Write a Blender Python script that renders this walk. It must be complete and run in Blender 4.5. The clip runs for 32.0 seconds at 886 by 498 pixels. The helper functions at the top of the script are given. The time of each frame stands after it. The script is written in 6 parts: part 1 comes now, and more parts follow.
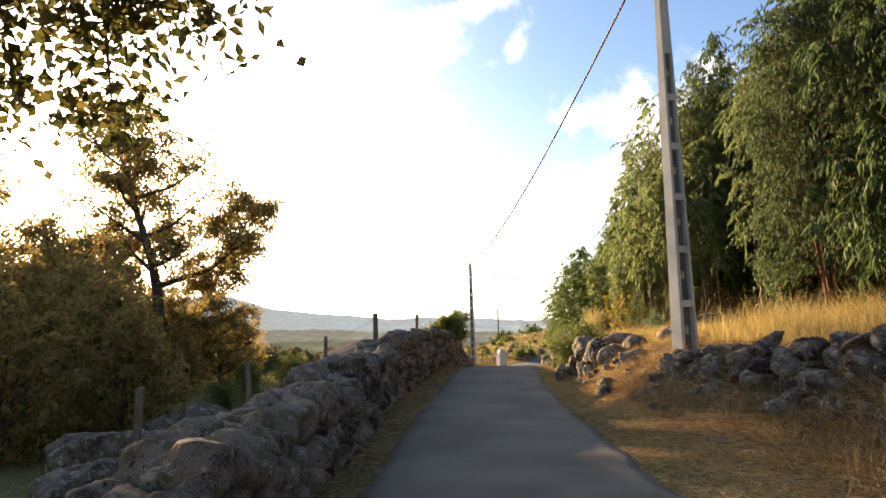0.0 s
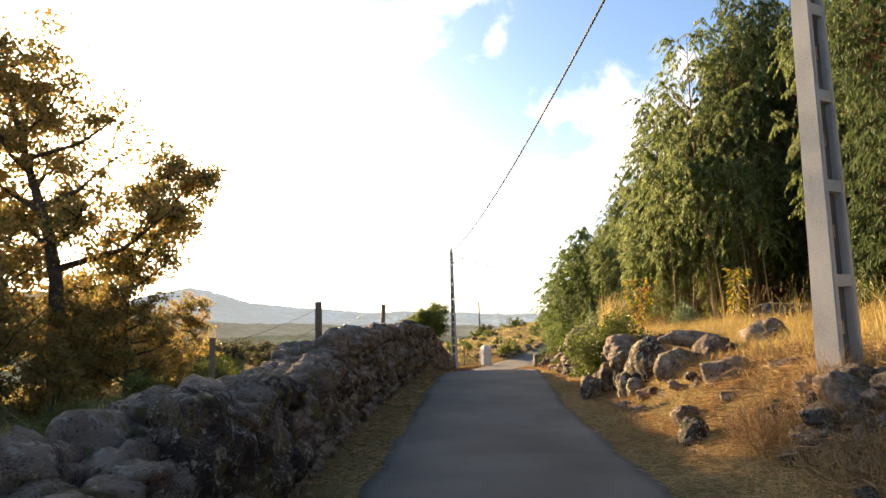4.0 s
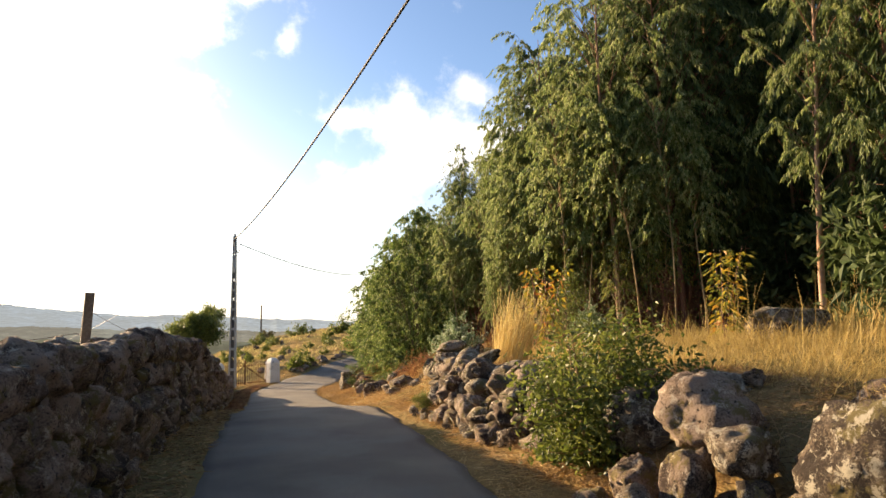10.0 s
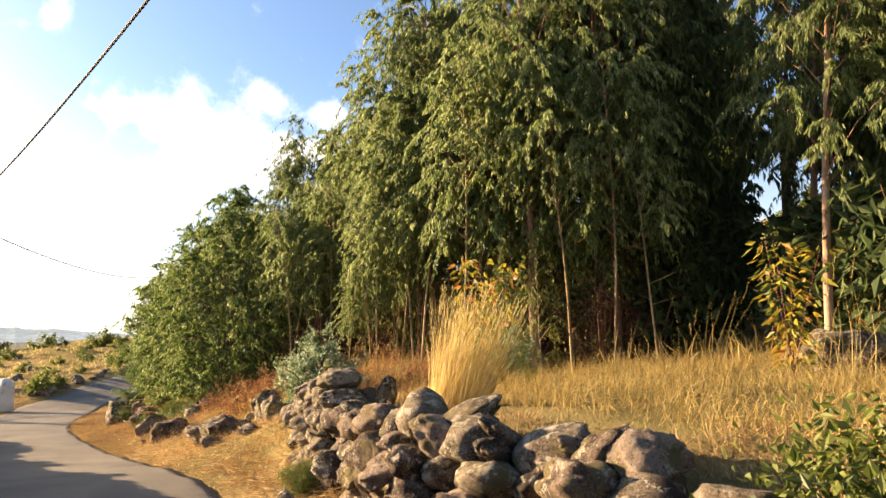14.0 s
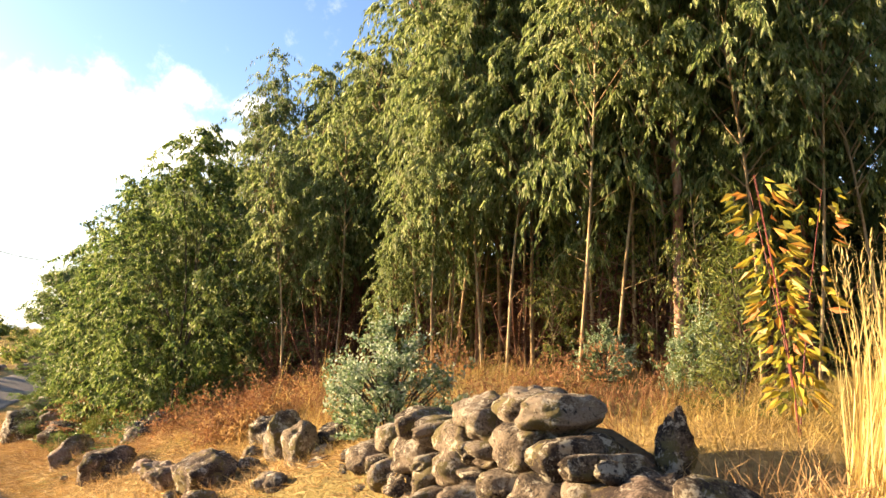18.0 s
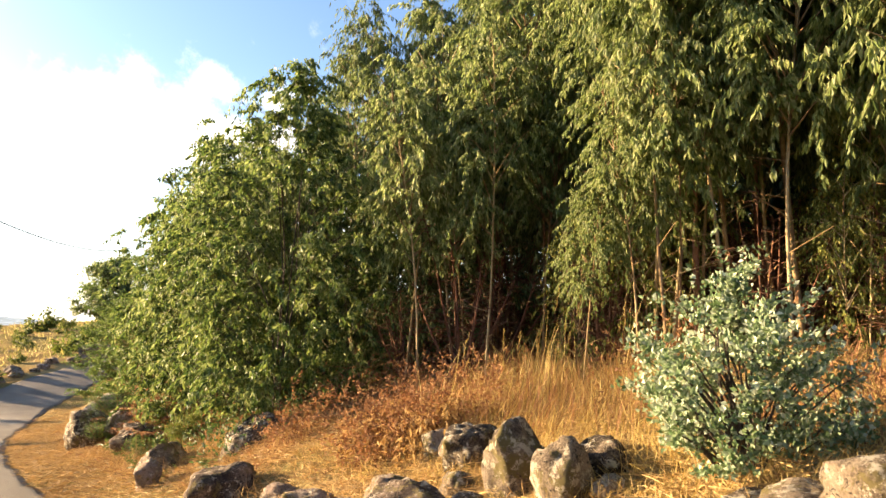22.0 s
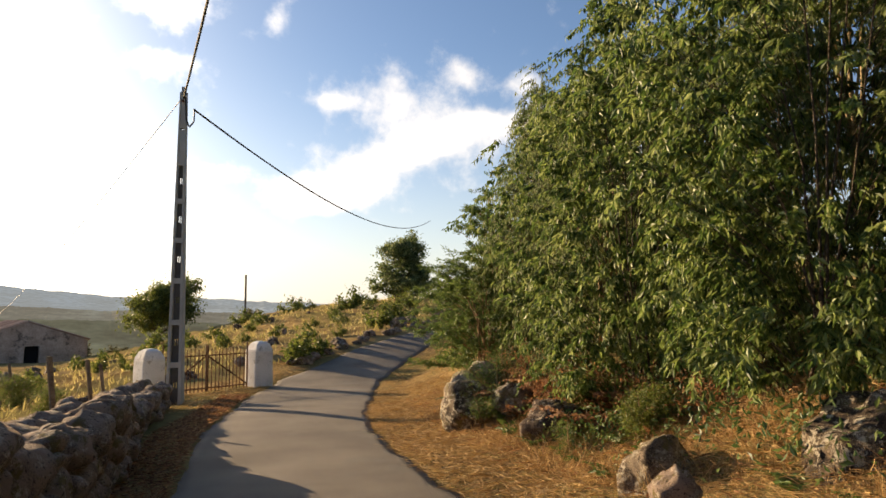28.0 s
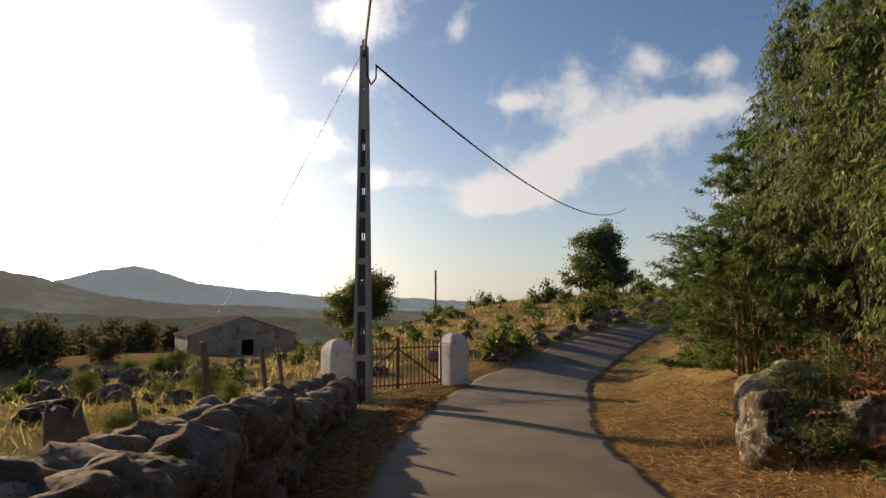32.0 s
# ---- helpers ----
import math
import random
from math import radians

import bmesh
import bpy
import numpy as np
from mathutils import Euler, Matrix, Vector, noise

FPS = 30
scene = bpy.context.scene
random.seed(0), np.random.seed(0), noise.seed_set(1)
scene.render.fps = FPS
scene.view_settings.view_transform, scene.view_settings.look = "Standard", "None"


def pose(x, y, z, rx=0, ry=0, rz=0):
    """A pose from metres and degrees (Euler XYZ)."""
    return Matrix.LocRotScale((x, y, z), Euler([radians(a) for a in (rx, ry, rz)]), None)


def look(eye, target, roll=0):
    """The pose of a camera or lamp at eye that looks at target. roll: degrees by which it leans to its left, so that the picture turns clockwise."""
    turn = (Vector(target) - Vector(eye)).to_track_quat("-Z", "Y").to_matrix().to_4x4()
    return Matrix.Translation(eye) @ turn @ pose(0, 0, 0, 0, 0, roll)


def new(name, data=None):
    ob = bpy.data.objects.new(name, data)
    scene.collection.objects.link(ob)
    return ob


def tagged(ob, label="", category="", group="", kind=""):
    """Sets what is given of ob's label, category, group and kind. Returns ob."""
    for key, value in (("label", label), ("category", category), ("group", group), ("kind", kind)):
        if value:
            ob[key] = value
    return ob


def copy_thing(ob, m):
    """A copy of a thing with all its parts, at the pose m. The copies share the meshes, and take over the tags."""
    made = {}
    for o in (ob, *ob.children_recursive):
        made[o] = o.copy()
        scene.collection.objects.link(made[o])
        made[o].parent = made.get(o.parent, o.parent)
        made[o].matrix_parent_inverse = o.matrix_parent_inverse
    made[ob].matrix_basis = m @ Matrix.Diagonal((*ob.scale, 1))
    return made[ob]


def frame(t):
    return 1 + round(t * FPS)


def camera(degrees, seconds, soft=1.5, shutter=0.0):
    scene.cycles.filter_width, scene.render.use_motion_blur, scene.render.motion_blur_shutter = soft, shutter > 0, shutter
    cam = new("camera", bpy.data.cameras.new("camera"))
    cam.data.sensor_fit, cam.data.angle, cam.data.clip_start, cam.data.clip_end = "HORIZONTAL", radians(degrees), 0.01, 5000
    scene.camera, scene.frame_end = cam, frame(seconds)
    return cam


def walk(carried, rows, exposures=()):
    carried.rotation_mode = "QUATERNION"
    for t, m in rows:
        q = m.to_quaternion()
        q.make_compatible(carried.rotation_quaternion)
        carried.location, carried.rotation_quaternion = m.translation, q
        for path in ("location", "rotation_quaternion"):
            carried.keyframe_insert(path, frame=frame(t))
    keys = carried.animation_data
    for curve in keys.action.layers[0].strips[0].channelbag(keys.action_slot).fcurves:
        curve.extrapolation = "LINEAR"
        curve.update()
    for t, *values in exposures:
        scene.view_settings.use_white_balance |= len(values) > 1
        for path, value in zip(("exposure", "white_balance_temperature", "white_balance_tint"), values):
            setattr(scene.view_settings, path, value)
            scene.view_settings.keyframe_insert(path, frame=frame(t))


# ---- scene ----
cam = camera(67.4, 32.0)
PATH = [
    (0, (2.524, -1.708, 3.068), (2.433, 0.275, 3.309), -1.6),
    (1, (2.4, -0.354, 3.104), (2.306, 1.63, 3.342), -1.5),
    (2, (2.35, 1.003, 3.067), (2.262, 2.987, 3.306), -1.6),
    (2.5, (2.263, 1.679, 3.074), (2.184, 3.663, 3.311), -1.5),
    (4.5, (2.342, 4.682, 3.115), (2.343, 6.67, 3.332), -1.6),
    (5, (2.324, 5.417, 3.128), (2.367, 7.405, 3.344), -1.5),
    (6, (2.193, 6.886, 3.108), (2.376, 8.866, 3.325), -1.4),
    (7, (2.061, 8.244, 3.129), (2.372, 10.207, 3.348), -1.4),
    (8, (2.04, 9.63, 3.117), (2.484, 11.567, 3.339), -1.3),
    (9, (2.015, 11.006, 3.097), (2.547, 12.92, 3.329), -0.9),
    (10, (2.061, 12.311, 3.186), (2.669, 14.203, 3.411), -0.9),
    (11, (2.235, 13.516, 3.165), (2.975, 15.359, 3.399), -0.7),
    (12, (2.277, 14.861, 3.176), (3.179, 16.63, 3.417), -0.3),
    (13, (2.317, 16.263, 3.228), (3.354, 17.953, 3.492), 0.2),
    (13.5, (2.351, 16.889, 3.227), (3.459, 18.534, 3.49), 0.1),
    (15.5, (2.746, 19.245, 3.124), (4.041, 20.735, 3.445), 2.3),
    (16, (2.818, 19.902, 3.146), (4.136, 21.375, 3.456), 1.9),
    (17, (2.949, 21.072, 3.122), (4.299, 22.516, 3.425), 2.1),
    (18, (3.104, 22.308, 3.086), (4.452, 23.757, 3.376), 2.1),
    (19, (3.161, 23.169, 3.066), (4.506, 24.618, 3.364), 2.1),
    (20, (3.253, 23.906, 3.009), (4.589, 25.362, 3.319), 2.3),
    (21, (3.325, 24.755, 2.998), (4.652, 26.222, 3.29), 2.1),
    (22, (3.411, 25.628, 2.929), (4.698, 27.138, 3.178), 1.1),
    (23, (3.325, 26.331, 2.802), (4.521, 27.916, 3.042), 1.1),
    (24, (3.368, 27.135, 2.713), (4.47, 28.792, 2.916), 0.2),
    (25, (3.327, 27.934, 2.631), (4.344, 29.645, 2.826), -0.1),
    (25.5, (3.243, 28.361, 2.594), (4.211, 30.101, 2.787), 0.1),
    (27.5, (3.155, 30.241, 2.403), (3.902, 32.088, 2.584), -0.1),
    (28, (3.169, 30.703, 2.384), (3.811, 32.589, 2.563), -0.3),
    (29, (3.18, 31.558, 2.321), (3.651, 33.494, 2.499), -0.4),
    (30, (3.218, 32.434, 2.242), (3.526, 34.402, 2.429), -0.4),
    (31, (3.259, 33.276, 2.136), (3.456, 35.258, 2.323), -0.4),
    (32, (3.241, 34.077, 2.081), (3.344, 36.067, 2.259), -0.3),
]
EXPOSURE = [(0, 1.86, 7550, 12), (2.5, 1.95, 7550, 12), (4.5, 1.92, 7500, 12), (6, 1.76, 7400, 12), (9, 1.7, 7400, 12), (13, 1.98, 7450, 13), (19, 2.4, 7550, 12), (25, 2.25, 7600, 12), (28, 1.2, 7450, 12), (30, 0.76, 7300, 12), (32, 0.5, 7050, 12)]
walk(cam, [(t, look(eye, target, roll)) for t, eye, target, roll in PATH], EXPOSURE)

# ---- world, sun, exposure ----
SUN_DIR = Vector((-0.545, 0.815, 0.195)).normalized()
sun_data = bpy.data.lights.new("sun", "SUN")
sun_data.energy, sun_data.angle, sun_data.color = 5.0, radians(0.53), (1.0, 0.775, 0.51)
sun = new("sun", sun_data)
sun.matrix_world = look(SUN_DIR * 100, (0, 0, 0))


def build_world():
    w = bpy.data.worlds.new("sky")
    scene.world = w
    w.use_nodes = True
    nt = w.node_tree
    nt.nodes.clear()
    N, L = nt.nodes.new, nt.links.new
    out, bg = N("ShaderNodeOutputWorld"), N("ShaderNodeBackground")
    sky = N("ShaderNodeTexSky")
    sky.sky_type, sky.sun_disc = "NISHITA", False
    sky.sun_elevation, sky.sun_rotation = math.asin(SUN_DIR.z), math.atan2(SUN_DIR.x, SUN_DIR.y)
    sky.air_density, sky.dust_density, sky.ozone_density = 1.0, 1.2, 1.6
    tc = N("ShaderNodeTexCoord")
    sep = N("ShaderNodeSeparateXYZ")
    L(tc.outputs["Generated"], sep.inputs[0])

    def m(op, a, b=None, c=None):
        n = N("ShaderNodeMath")
        n.operation = op
        for i, v in enumerate((a, b, c)):
            if v is None:
                continue
            if isinstance(v, (int, float)):
                n.inputs[i].default_value = v
            else:
                L(v, n.inputs[i])
        return n.outputs[0]

    z = m("MAXIMUM", sep.outputs[2], 0.02)
    zz = m("ADD", z, 0.12)
    px, py = m("DIVIDE", sep.outputs[0], zz), m("DIVIDE", sep.outputs[1], zz)
    comb = N("ShaderNodeCombineXYZ")
    L(px, comb.inputs[0]), L(py, comb.inputs[1])
    n1 = N("ShaderNodeTexNoise")
    n1.inputs["Scale"].default_value, n1.inputs["Detail"].default_value, n1.inputs["Roughness"].default_value = 1.15, 9, 0.58
    n1.inputs["Distortion"].default_value = 0.25
    off = N("ShaderNodeVectorMath")
    off.operation = "ADD"
    off.inputs[1].default_value = (CLOUD_X, CLOUD_Y, 0)
    L(comb.outputs[0], off.inputs[0])
    L(off.outputs[0], n1.inputs["Vector"])
    az = m("DEGREES", m("ARCTAN2", sep.outputs[0], sep.outputs[1]))
    el = m("DEGREES", m("ARCSINE", sep.outputs[2]))
    n2 = N("ShaderNodeTexNoise")
    n2.inputs["Scale"].default_value, n2.inputs["Detail"].default_value, n2.inputs["Roughness"].default_value = 16, 8, 0.6
    L(tc.outputs["Generated"], n2.inputs["Vector"])
    wob = m("SUBTRACT", n2.outputs["Fac"], 0.5)
    total = m("MULTIPLY", m("SUBTRACT", n1.outputs["Fac"], 0.5), 0.9)
    for a, e, w, h in CLOUDS:
        da, de = m("DIVIDE", m("SUBTRACT", az, a), w), m("DIVIDE", m("SUBTRACT", el, e), h)
        q = m("ADD", m("MULTIPLY", da, da), m("MULTIPLY", de, de))
        total = m("ADD", total, m("EXPONENT", m("MULTIPLY", q, -1.0)))
    mr = N("ShaderNodeMapRange")
    mr.interpolation_type = "SMOOTHSTEP"
    mr.inputs["From Min"].default_value, mr.inputs["From Max"].default_value = 0.24, 1.25
    L(m("ADD", total, m("MULTIPLY", wob, 2.4)), mr.inputs["Value"])
    ramp = mr
    # Low haze makes the clouds merge towards the horizon.
    haze = m("POWER", m("SUBTRACT", 1.0, m("MINIMUM", m("MULTIPLY", z, 2.6), 1.0)), 2.0)
    # Thin bright veil round the sun.
    dot = N("ShaderNodeVectorMath")
    dot.operation = "DOT_PRODUCT"
    dot.inputs[1].default_value = SUN_DIR
    L(tc.outputs["Generated"], dot.inputs[0])
    near = m("POWER", m("MAXIMUM", dot.outputs["Value"], 0.0), 14.0)
    fac = m("MINIMUM", m("ADD", m("MULTIPLY", ramp.outputs[0], 0.9), m("MULTIPLY", haze, 0.62)), 1.0)
    fac2 = m("MINIMUM", m("ADD", fac, m("MULTIPLY", near, 0.7)), 0.97)
    bright = m("ADD", CLOUD_LIGHT, m("MULTIPLY", near, CLOUD_LIGHT * 4.6))
    cloud = N("ShaderNodeMix")
    cloud.data_type = "RGBA"
    cloud.inputs["A"].default_value, cloud.inputs["B"].default_value = (0.93, 0.95, 1.0, 1), (1.0, 0.88, 0.69, 1)
    L(near, cloud.inputs["Factor"])
    scale = N("ShaderNodeVectorMath")
    scale.operation = "SCALE"
    L(cloud.outputs["Result"], scale.inputs[0]), L(bright, scale.inputs["Scale"])
    tint = N("ShaderNodeMix")
    tint.data_type, tint.blend_type = "RGBA", "MULTIPLY"
    tint.inputs["Factor"].default_value = 1.0
    tint.inputs["B"].default_value = (0.82, 1.0, 1.3, 1)
    L(sky.outputs[0], tint.inputs["A"])
    mix = N("ShaderNodeMix")
    mix.data_type = "RGBA"
    L(fac2, mix.inputs["Factor"]), L(tint.outputs["Result"], mix.inputs["A"]), L(scale.outputs[0], mix.inputs["B"])
    bg.inputs[1].default_value = SKY_STRENGTH
    L(mix.outputs["Result"], bg.inputs[0]), L(bg.outputs[0], out.inputs[0])


CLOUD_X, CLOUD_Y, CLOUD_LIGHT, SKY_STRENGTH = 3.1, 1.7, 7.5, 0.07
HAZE_FAR, HAZE_MID = 0.175, 0.175
# clouds: azimuth and height in degrees, width, depth
CLOUDS = [(14.2, 17.2, 5.0, 2.4), (20.7, 20.2, 1.8, 1.5), (8.8, 17.4, 2.4, 0.8), (6.8, 9.5, 4, 1.8), (12, 11.5, 4.5, 2.4), (19, 14, 4.5, 1.8), (25.5, 15.6, 4, 1.8), (4.5, 23.8, 1.2, 1.8), (-4.4, 24.2, 3.2, 2.2), (1.4, 27, 3, 1.0),
          (-5, 19.5, 2.6, 1.1), (-12, 16.7, 2, 0.9), (-8, 14, 4, 1.8), (-20, 19, 6, 4), (34, 9, 7, 4), (-32, 30, 9, 3), (8, 9, 2.6, 0.9), (11, 10.4, 2.4, 1.1), (15, 13, 2.6, 1.1), (18, 14.6, 2.4, 0.9), (22, 16, 2.8, 0.9), (26, 19, 2.0, 1.1), (-3, 11, 4, 1.0)]
build_world()


# ---- materials ----
def mat(name, cols, scale=4.0, fine=40.0, rough=0.9, bump=0.4, bump_scale=None, spread=(0.3, 0.7), random=0.0, island=False, trans=0.0, spec=0.3, metal=0.0,
        patch=None, patch_scale=2.0, patch_at=(0.55, 0.65), pits=None, pit_scale=12.0):
    mt = bpy.data.materials.new(name)
    mt.use_nodes = True
    nt = mt.node_tree
    N, L = nt.nodes.new, nt.links.new
    p = nt.nodes["Principled BSDF"]
    geo = N("ShaderNodeNewGeometry")
    a, b = N("ShaderNodeTexNoise"), N("ShaderNodeTexNoise")
    a.inputs["Scale"].default_value, a.inputs["Detail"].default_value = scale, 6
    b.inputs["Scale"].default_value, b.inputs["Detail"].default_value = fine, 4
    for n in (a, b):
        L(geo.outputs["Position"], n.inputs["Vector"])
    mixf = N("ShaderNodeMix")
    mixf.inputs["Factor"].default_value = 0.4
    L(a.outputs["Fac"], mixf.inputs["A"]), L(b.outputs["Fac"], mixf.inputs["B"])
    fac = mixf.outputs["Result"]
    if random:
        r = N("ShaderNodeNewGeometry").outputs["Random Per Island"] if island else N("ShaderNodeObjectInfo").outputs["Random"]
        mr = N("ShaderNodeMapRange")
        mr.inputs["To Min"].default_value, mr.inputs["To Max"].default_value = -random, random
        L(r, mr.inputs["Value"])
        add = N("ShaderNodeMath")
        L(fac, add.inputs[0]), L(mr.outputs[0], add.inputs[1])
        fac = add.outputs[0]
    ramp = N("ShaderNodeValToRGB")
    ramp.color_ramp.elements[0].position, ramp.color_ramp.elements[1].position = spread
    for i in range(len(cols) - 2):
        ramp.color_ramp.elements.new(spread[0] + (spread[1] - spread[0]) * (i + 1) / (len(cols) - 1))
    for e, c in zip(ramp.color_ramp.elements, cols):
        e.color = (*c, 1)
    L(fac, ramp.inputs[0])
    col = ramp.outputs[0]
    if patch:
        q = N("ShaderNodeTexNoise")
        q.inputs["Scale"].default_value, q.inputs["Detail"].default_value, q.inputs["Roughness"].default_value = patch_scale, 7, 0.65
        L(geo.outputs["Position"], q.inputs["Vector"])
        pr = N("ShaderNodeMapRange")
        pr.inputs["From Min"].default_value, pr.inputs["From Max"].default_value = patch_at
        L(q.outputs["Fac"], pr.inputs["Value"])
        pm = N("ShaderNodeMix")
        pm.data_type = "RGBA"
        pm.inputs["B"].default_value = (*patch, 1)
        L(pr.outputs[0], pm.inputs["Factor"]), L(col, pm.inputs["A"])
        col = pm.outputs["Result"]
    if pits:
        q = N("ShaderNodeTexNoise")
        q.inputs["Scale"].default_value, q.inputs["Detail"].default_value, q.inputs["Roughness"].default_value = pit_scale, 6, 0.7
        L(geo.outputs["Position"], q.inputs["Vector"])
        pr = N("ShaderNodeMapRange")
        pr.inputs["From Min"].default_value, pr.inputs["From Max"].default_value = 0.56, 0.64
        L(q.outputs["Fac"], pr.inputs["Value"])
        pm = N("ShaderNodeMix")
        pm.data_type = "RGBA"
        pm.inputs["B"].default_value = (*pits, 1)
        L(pr.outputs[0], pm.inputs["Factor"]), L(col, pm.inputs["A"])
        col = pm.outputs["Result"]
    L(col, p.inputs["Base Color"])
    p.inputs["Roughness"].default_value, p.inputs["Metallic"].default_value = rough, metal
    p.inputs["Specular IOR Level"].default_value = spec
    if bump:
        c = N("ShaderNodeTexNoise")
        c.inputs["Scale"].default_value, c.inputs["Detail"].default_value, c.inputs["Roughness"].default_value = bump_scale or fine, 8, 0.65
        L(geo.outputs["Position"], c.inputs["Vector"])
        bp = N("ShaderNodeBump")
        bp.inputs["Strength"].default_value, bp.inputs["Distance"].default_value = min(bump, 1.0), 0.02 + 0.05 * bump
        L(c.outputs["Fac"], bp.inputs["Height"]), L(bp.outputs[0], p.inputs["Normal"])
    if trans:
        t = N("ShaderNodeBsdfTranslucent")
        L(col, t.inputs["Color"])
        ms = N("ShaderNodeMixShader")
        ms.inputs[0].default_value = trans
        out = nt.nodes["Material Output"]
        L(p.outputs[0], ms.inputs[1]), L(t.outputs[0], ms.inputs[2]), L(ms.outputs[0], out.inputs[0])
    return mt


def leafy(name, cols, trans=0.42, rough=0.5, spread=(0.15, 0.85), spec=0.4):
    return mat(name, cols, scale=0.9, fine=6, rough=rough, bump=0, random=0.32, island=True, trans=trans, spec=spec, spread=spread)


M_asphalt = mat("asphalt", [(0.092, 0.076, 0.06), (0.142, 0.119, 0.095), (0.195, 0.165, 0.132)], 0.7, 170, 0.88, 0.4, 240, (0.36, 0.64), patch=(0.148, 0.133, 0.114), patch_scale=0.5, pits=(0.065, 0.057, 0.05), pit_scale=60)
M_soil = mat("dry_soil", [(0.13, 0.088, 0.045), (0.29, 0.20, 0.09), (0.42, 0.31, 0.145)], 0.8, 14, 0.95, 0.9, 18, patch=(0.20, 0.165, 0.07), patch_scale=0.16, patch_at=(0.45, 0.56), spec=0.0)
def rock_mat(name, cols, lichen, moss, cover=0.55, mossy=0.6):
    """Weathered granite: mottled grain, crusts of pale lichen, olive moss, dark pits."""
    mt = mat(name, cols, 6.0, 70, 0.95, 0, None, (0.40, 0.60), random=0.09, pits=tuple(c * 0.5 for c in cols[0]), pit_scale=24)
    nt = mt.node_tree
    N, L = nt.nodes.new, nt.links.new
    p = nt.nodes["Principled BSDF"]
    geo = N("ShaderNodeNewGeometry")
    col = p.inputs["Base Color"].links[0].from_socket

    def tex(scale, detail, rough):
        n = N("ShaderNodeTexNoise")
        n.inputs["Scale"].default_value, n.inputs["Detail"].default_value, n.inputs["Roughness"].default_value = scale, detail, rough
        L(geo.outputs["Position"], n.inputs["Vector"])
        return n.outputs["Fac"]

    for c, k, at in ((moss, tex(3.4, 12, 0.78), mossy), (lichen, tex(10, 13, 0.8), cover)):
        r = N("ShaderNodeMapRange")
        r.inputs["From Min"].default_value, r.inputs["From Max"].default_value = at, at + 0.035
        m = N("ShaderNodeMix")
        m.data_type = "RGBA"
        m.inputs["B"].default_value = (*c, 1)
        L(k, r.inputs["Value"]), L(r.outputs[0], m.inputs["Factor"]), L(col, m.inputs["A"])
        col = m.outputs["Result"]
    L(col, p.inputs["Base Color"])
    b = N("ShaderNodeBump")
    b.inputs["Strength"].default_value, b.inputs["Distance"].default_value = 1.0, 0.05
    L(tex(11, 14, 0.78), b.inputs["Height"]), L(b.outputs[0], p.inputs["Normal"])
    return mt


M_rock = rock_mat("granite", [(0.035, 0.024, 0.017), (0.105, 0.076, 0.052), (0.19, 0.145, 0.102), (0.27, 0.21, 0.15)], (0.42, 0.375, 0.29), (0.14, 0.112, 0.045), 0.53, 0.53)
M_rock_dark = rock_mat("dark_granite", [(0.042, 0.027, 0.02), (0.12, 0.083, 0.06), (0.215, 0.155, 0.115), (0.29, 0.215, 0.165)], (0.42, 0.365, 0.29), (0.15, 0.115, 0.045), 0.55, 0.535)
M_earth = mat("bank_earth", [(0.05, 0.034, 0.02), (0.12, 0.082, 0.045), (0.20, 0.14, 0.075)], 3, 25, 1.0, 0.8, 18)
# Near-black wall core: paints the shade in the gaps between stones.
M_core_shade = mat("wall_core_shade", [(0.03, 0.026, 0.02), (0.07, 0.06, 0.045)], 3, 25, 1.0, 0.8, 18)
M_concrete = mat("pole_concrete", [(0.28, 0.27, 0.25), (0.42, 0.41, 0.38), (0.52, 0.50, 0.46)], 1.4, 60, 0.85, 0.25, 80)
# Same concrete darkened: the shade inside the recesses is put into the colour.
M_concrete_web_shade = mat("pole_recess_shade", [(0.06, 0.055, 0.05), (0.13, 0.12, 0.11)], 2, 50, 0.9, 0.2)
M_plaster = mat("whitewash", [(0.55, 0.53, 0.49), (0.74, 0.72, 0.68), (0.82, 0.80, 0.77)], 2.5, 30, 0.9, 0.35, patch=(0.30, 0.27, 0.22), patch_scale=3.2, patch_at=(0.58, 0.68))
M_rust = mat("rusty_iron", [(0.06, 0.03, 0.018), (0.16, 0.075, 0.035), (0.28, 0.15, 0.08)], 9, 60, 0.85, 0.4, metal=0.3)
M_post = mat("weathered_post", [(0.08, 0.062, 0.045), (0.2, 0.155, 0.11), (0.32, 0.26, 0.2)], 3, 40, 0.95, 0.6)
M_cable = mat("black_cable", [(0.012, 0.012, 0.013), (0.03, 0.03, 0.03)], 8, 90, 0.6, 0.1)
M_bark_euc = mat("eucalyptus_bark", [(0.12, 0.055, 0.035), (0.25, 0.125, 0.078), (0.38, 0.25, 0.17)], 1.6, 16, 0.8, 0.35, 20, random=0.2)
M_twig = mat("dead_twig_bark", [(0.07, 0.032, 0.02), (0.16, 0.074, 0.046), (0.25, 0.13, 0.08)], 3, 30, 0.95, 0.2)
M_bark_pale = mat("pale_sapling_bark", [(0.14, 0.08, 0.04), (0.26, 0.175, 0.085), (0.40, 0.31, 0.18)], 2, 18, 0.8, 0.3, random=0.15)
M_bark_oak = mat("oak_bark", [(0.03, 0.024, 0.018), (0.08, 0.06, 0.045), (0.15, 0.12, 0.09)], 4, 30, 0.95, 0.9, 25)
M_euc = leafy("eucalyptus_leaves", [(0.042, 0.066, 0.022), (0.10, 0.14, 0.046), (0.19, 0.23, 0.085), (0.28, 0.31, 0.14)], 0.44, 0.5, spec=0.3)
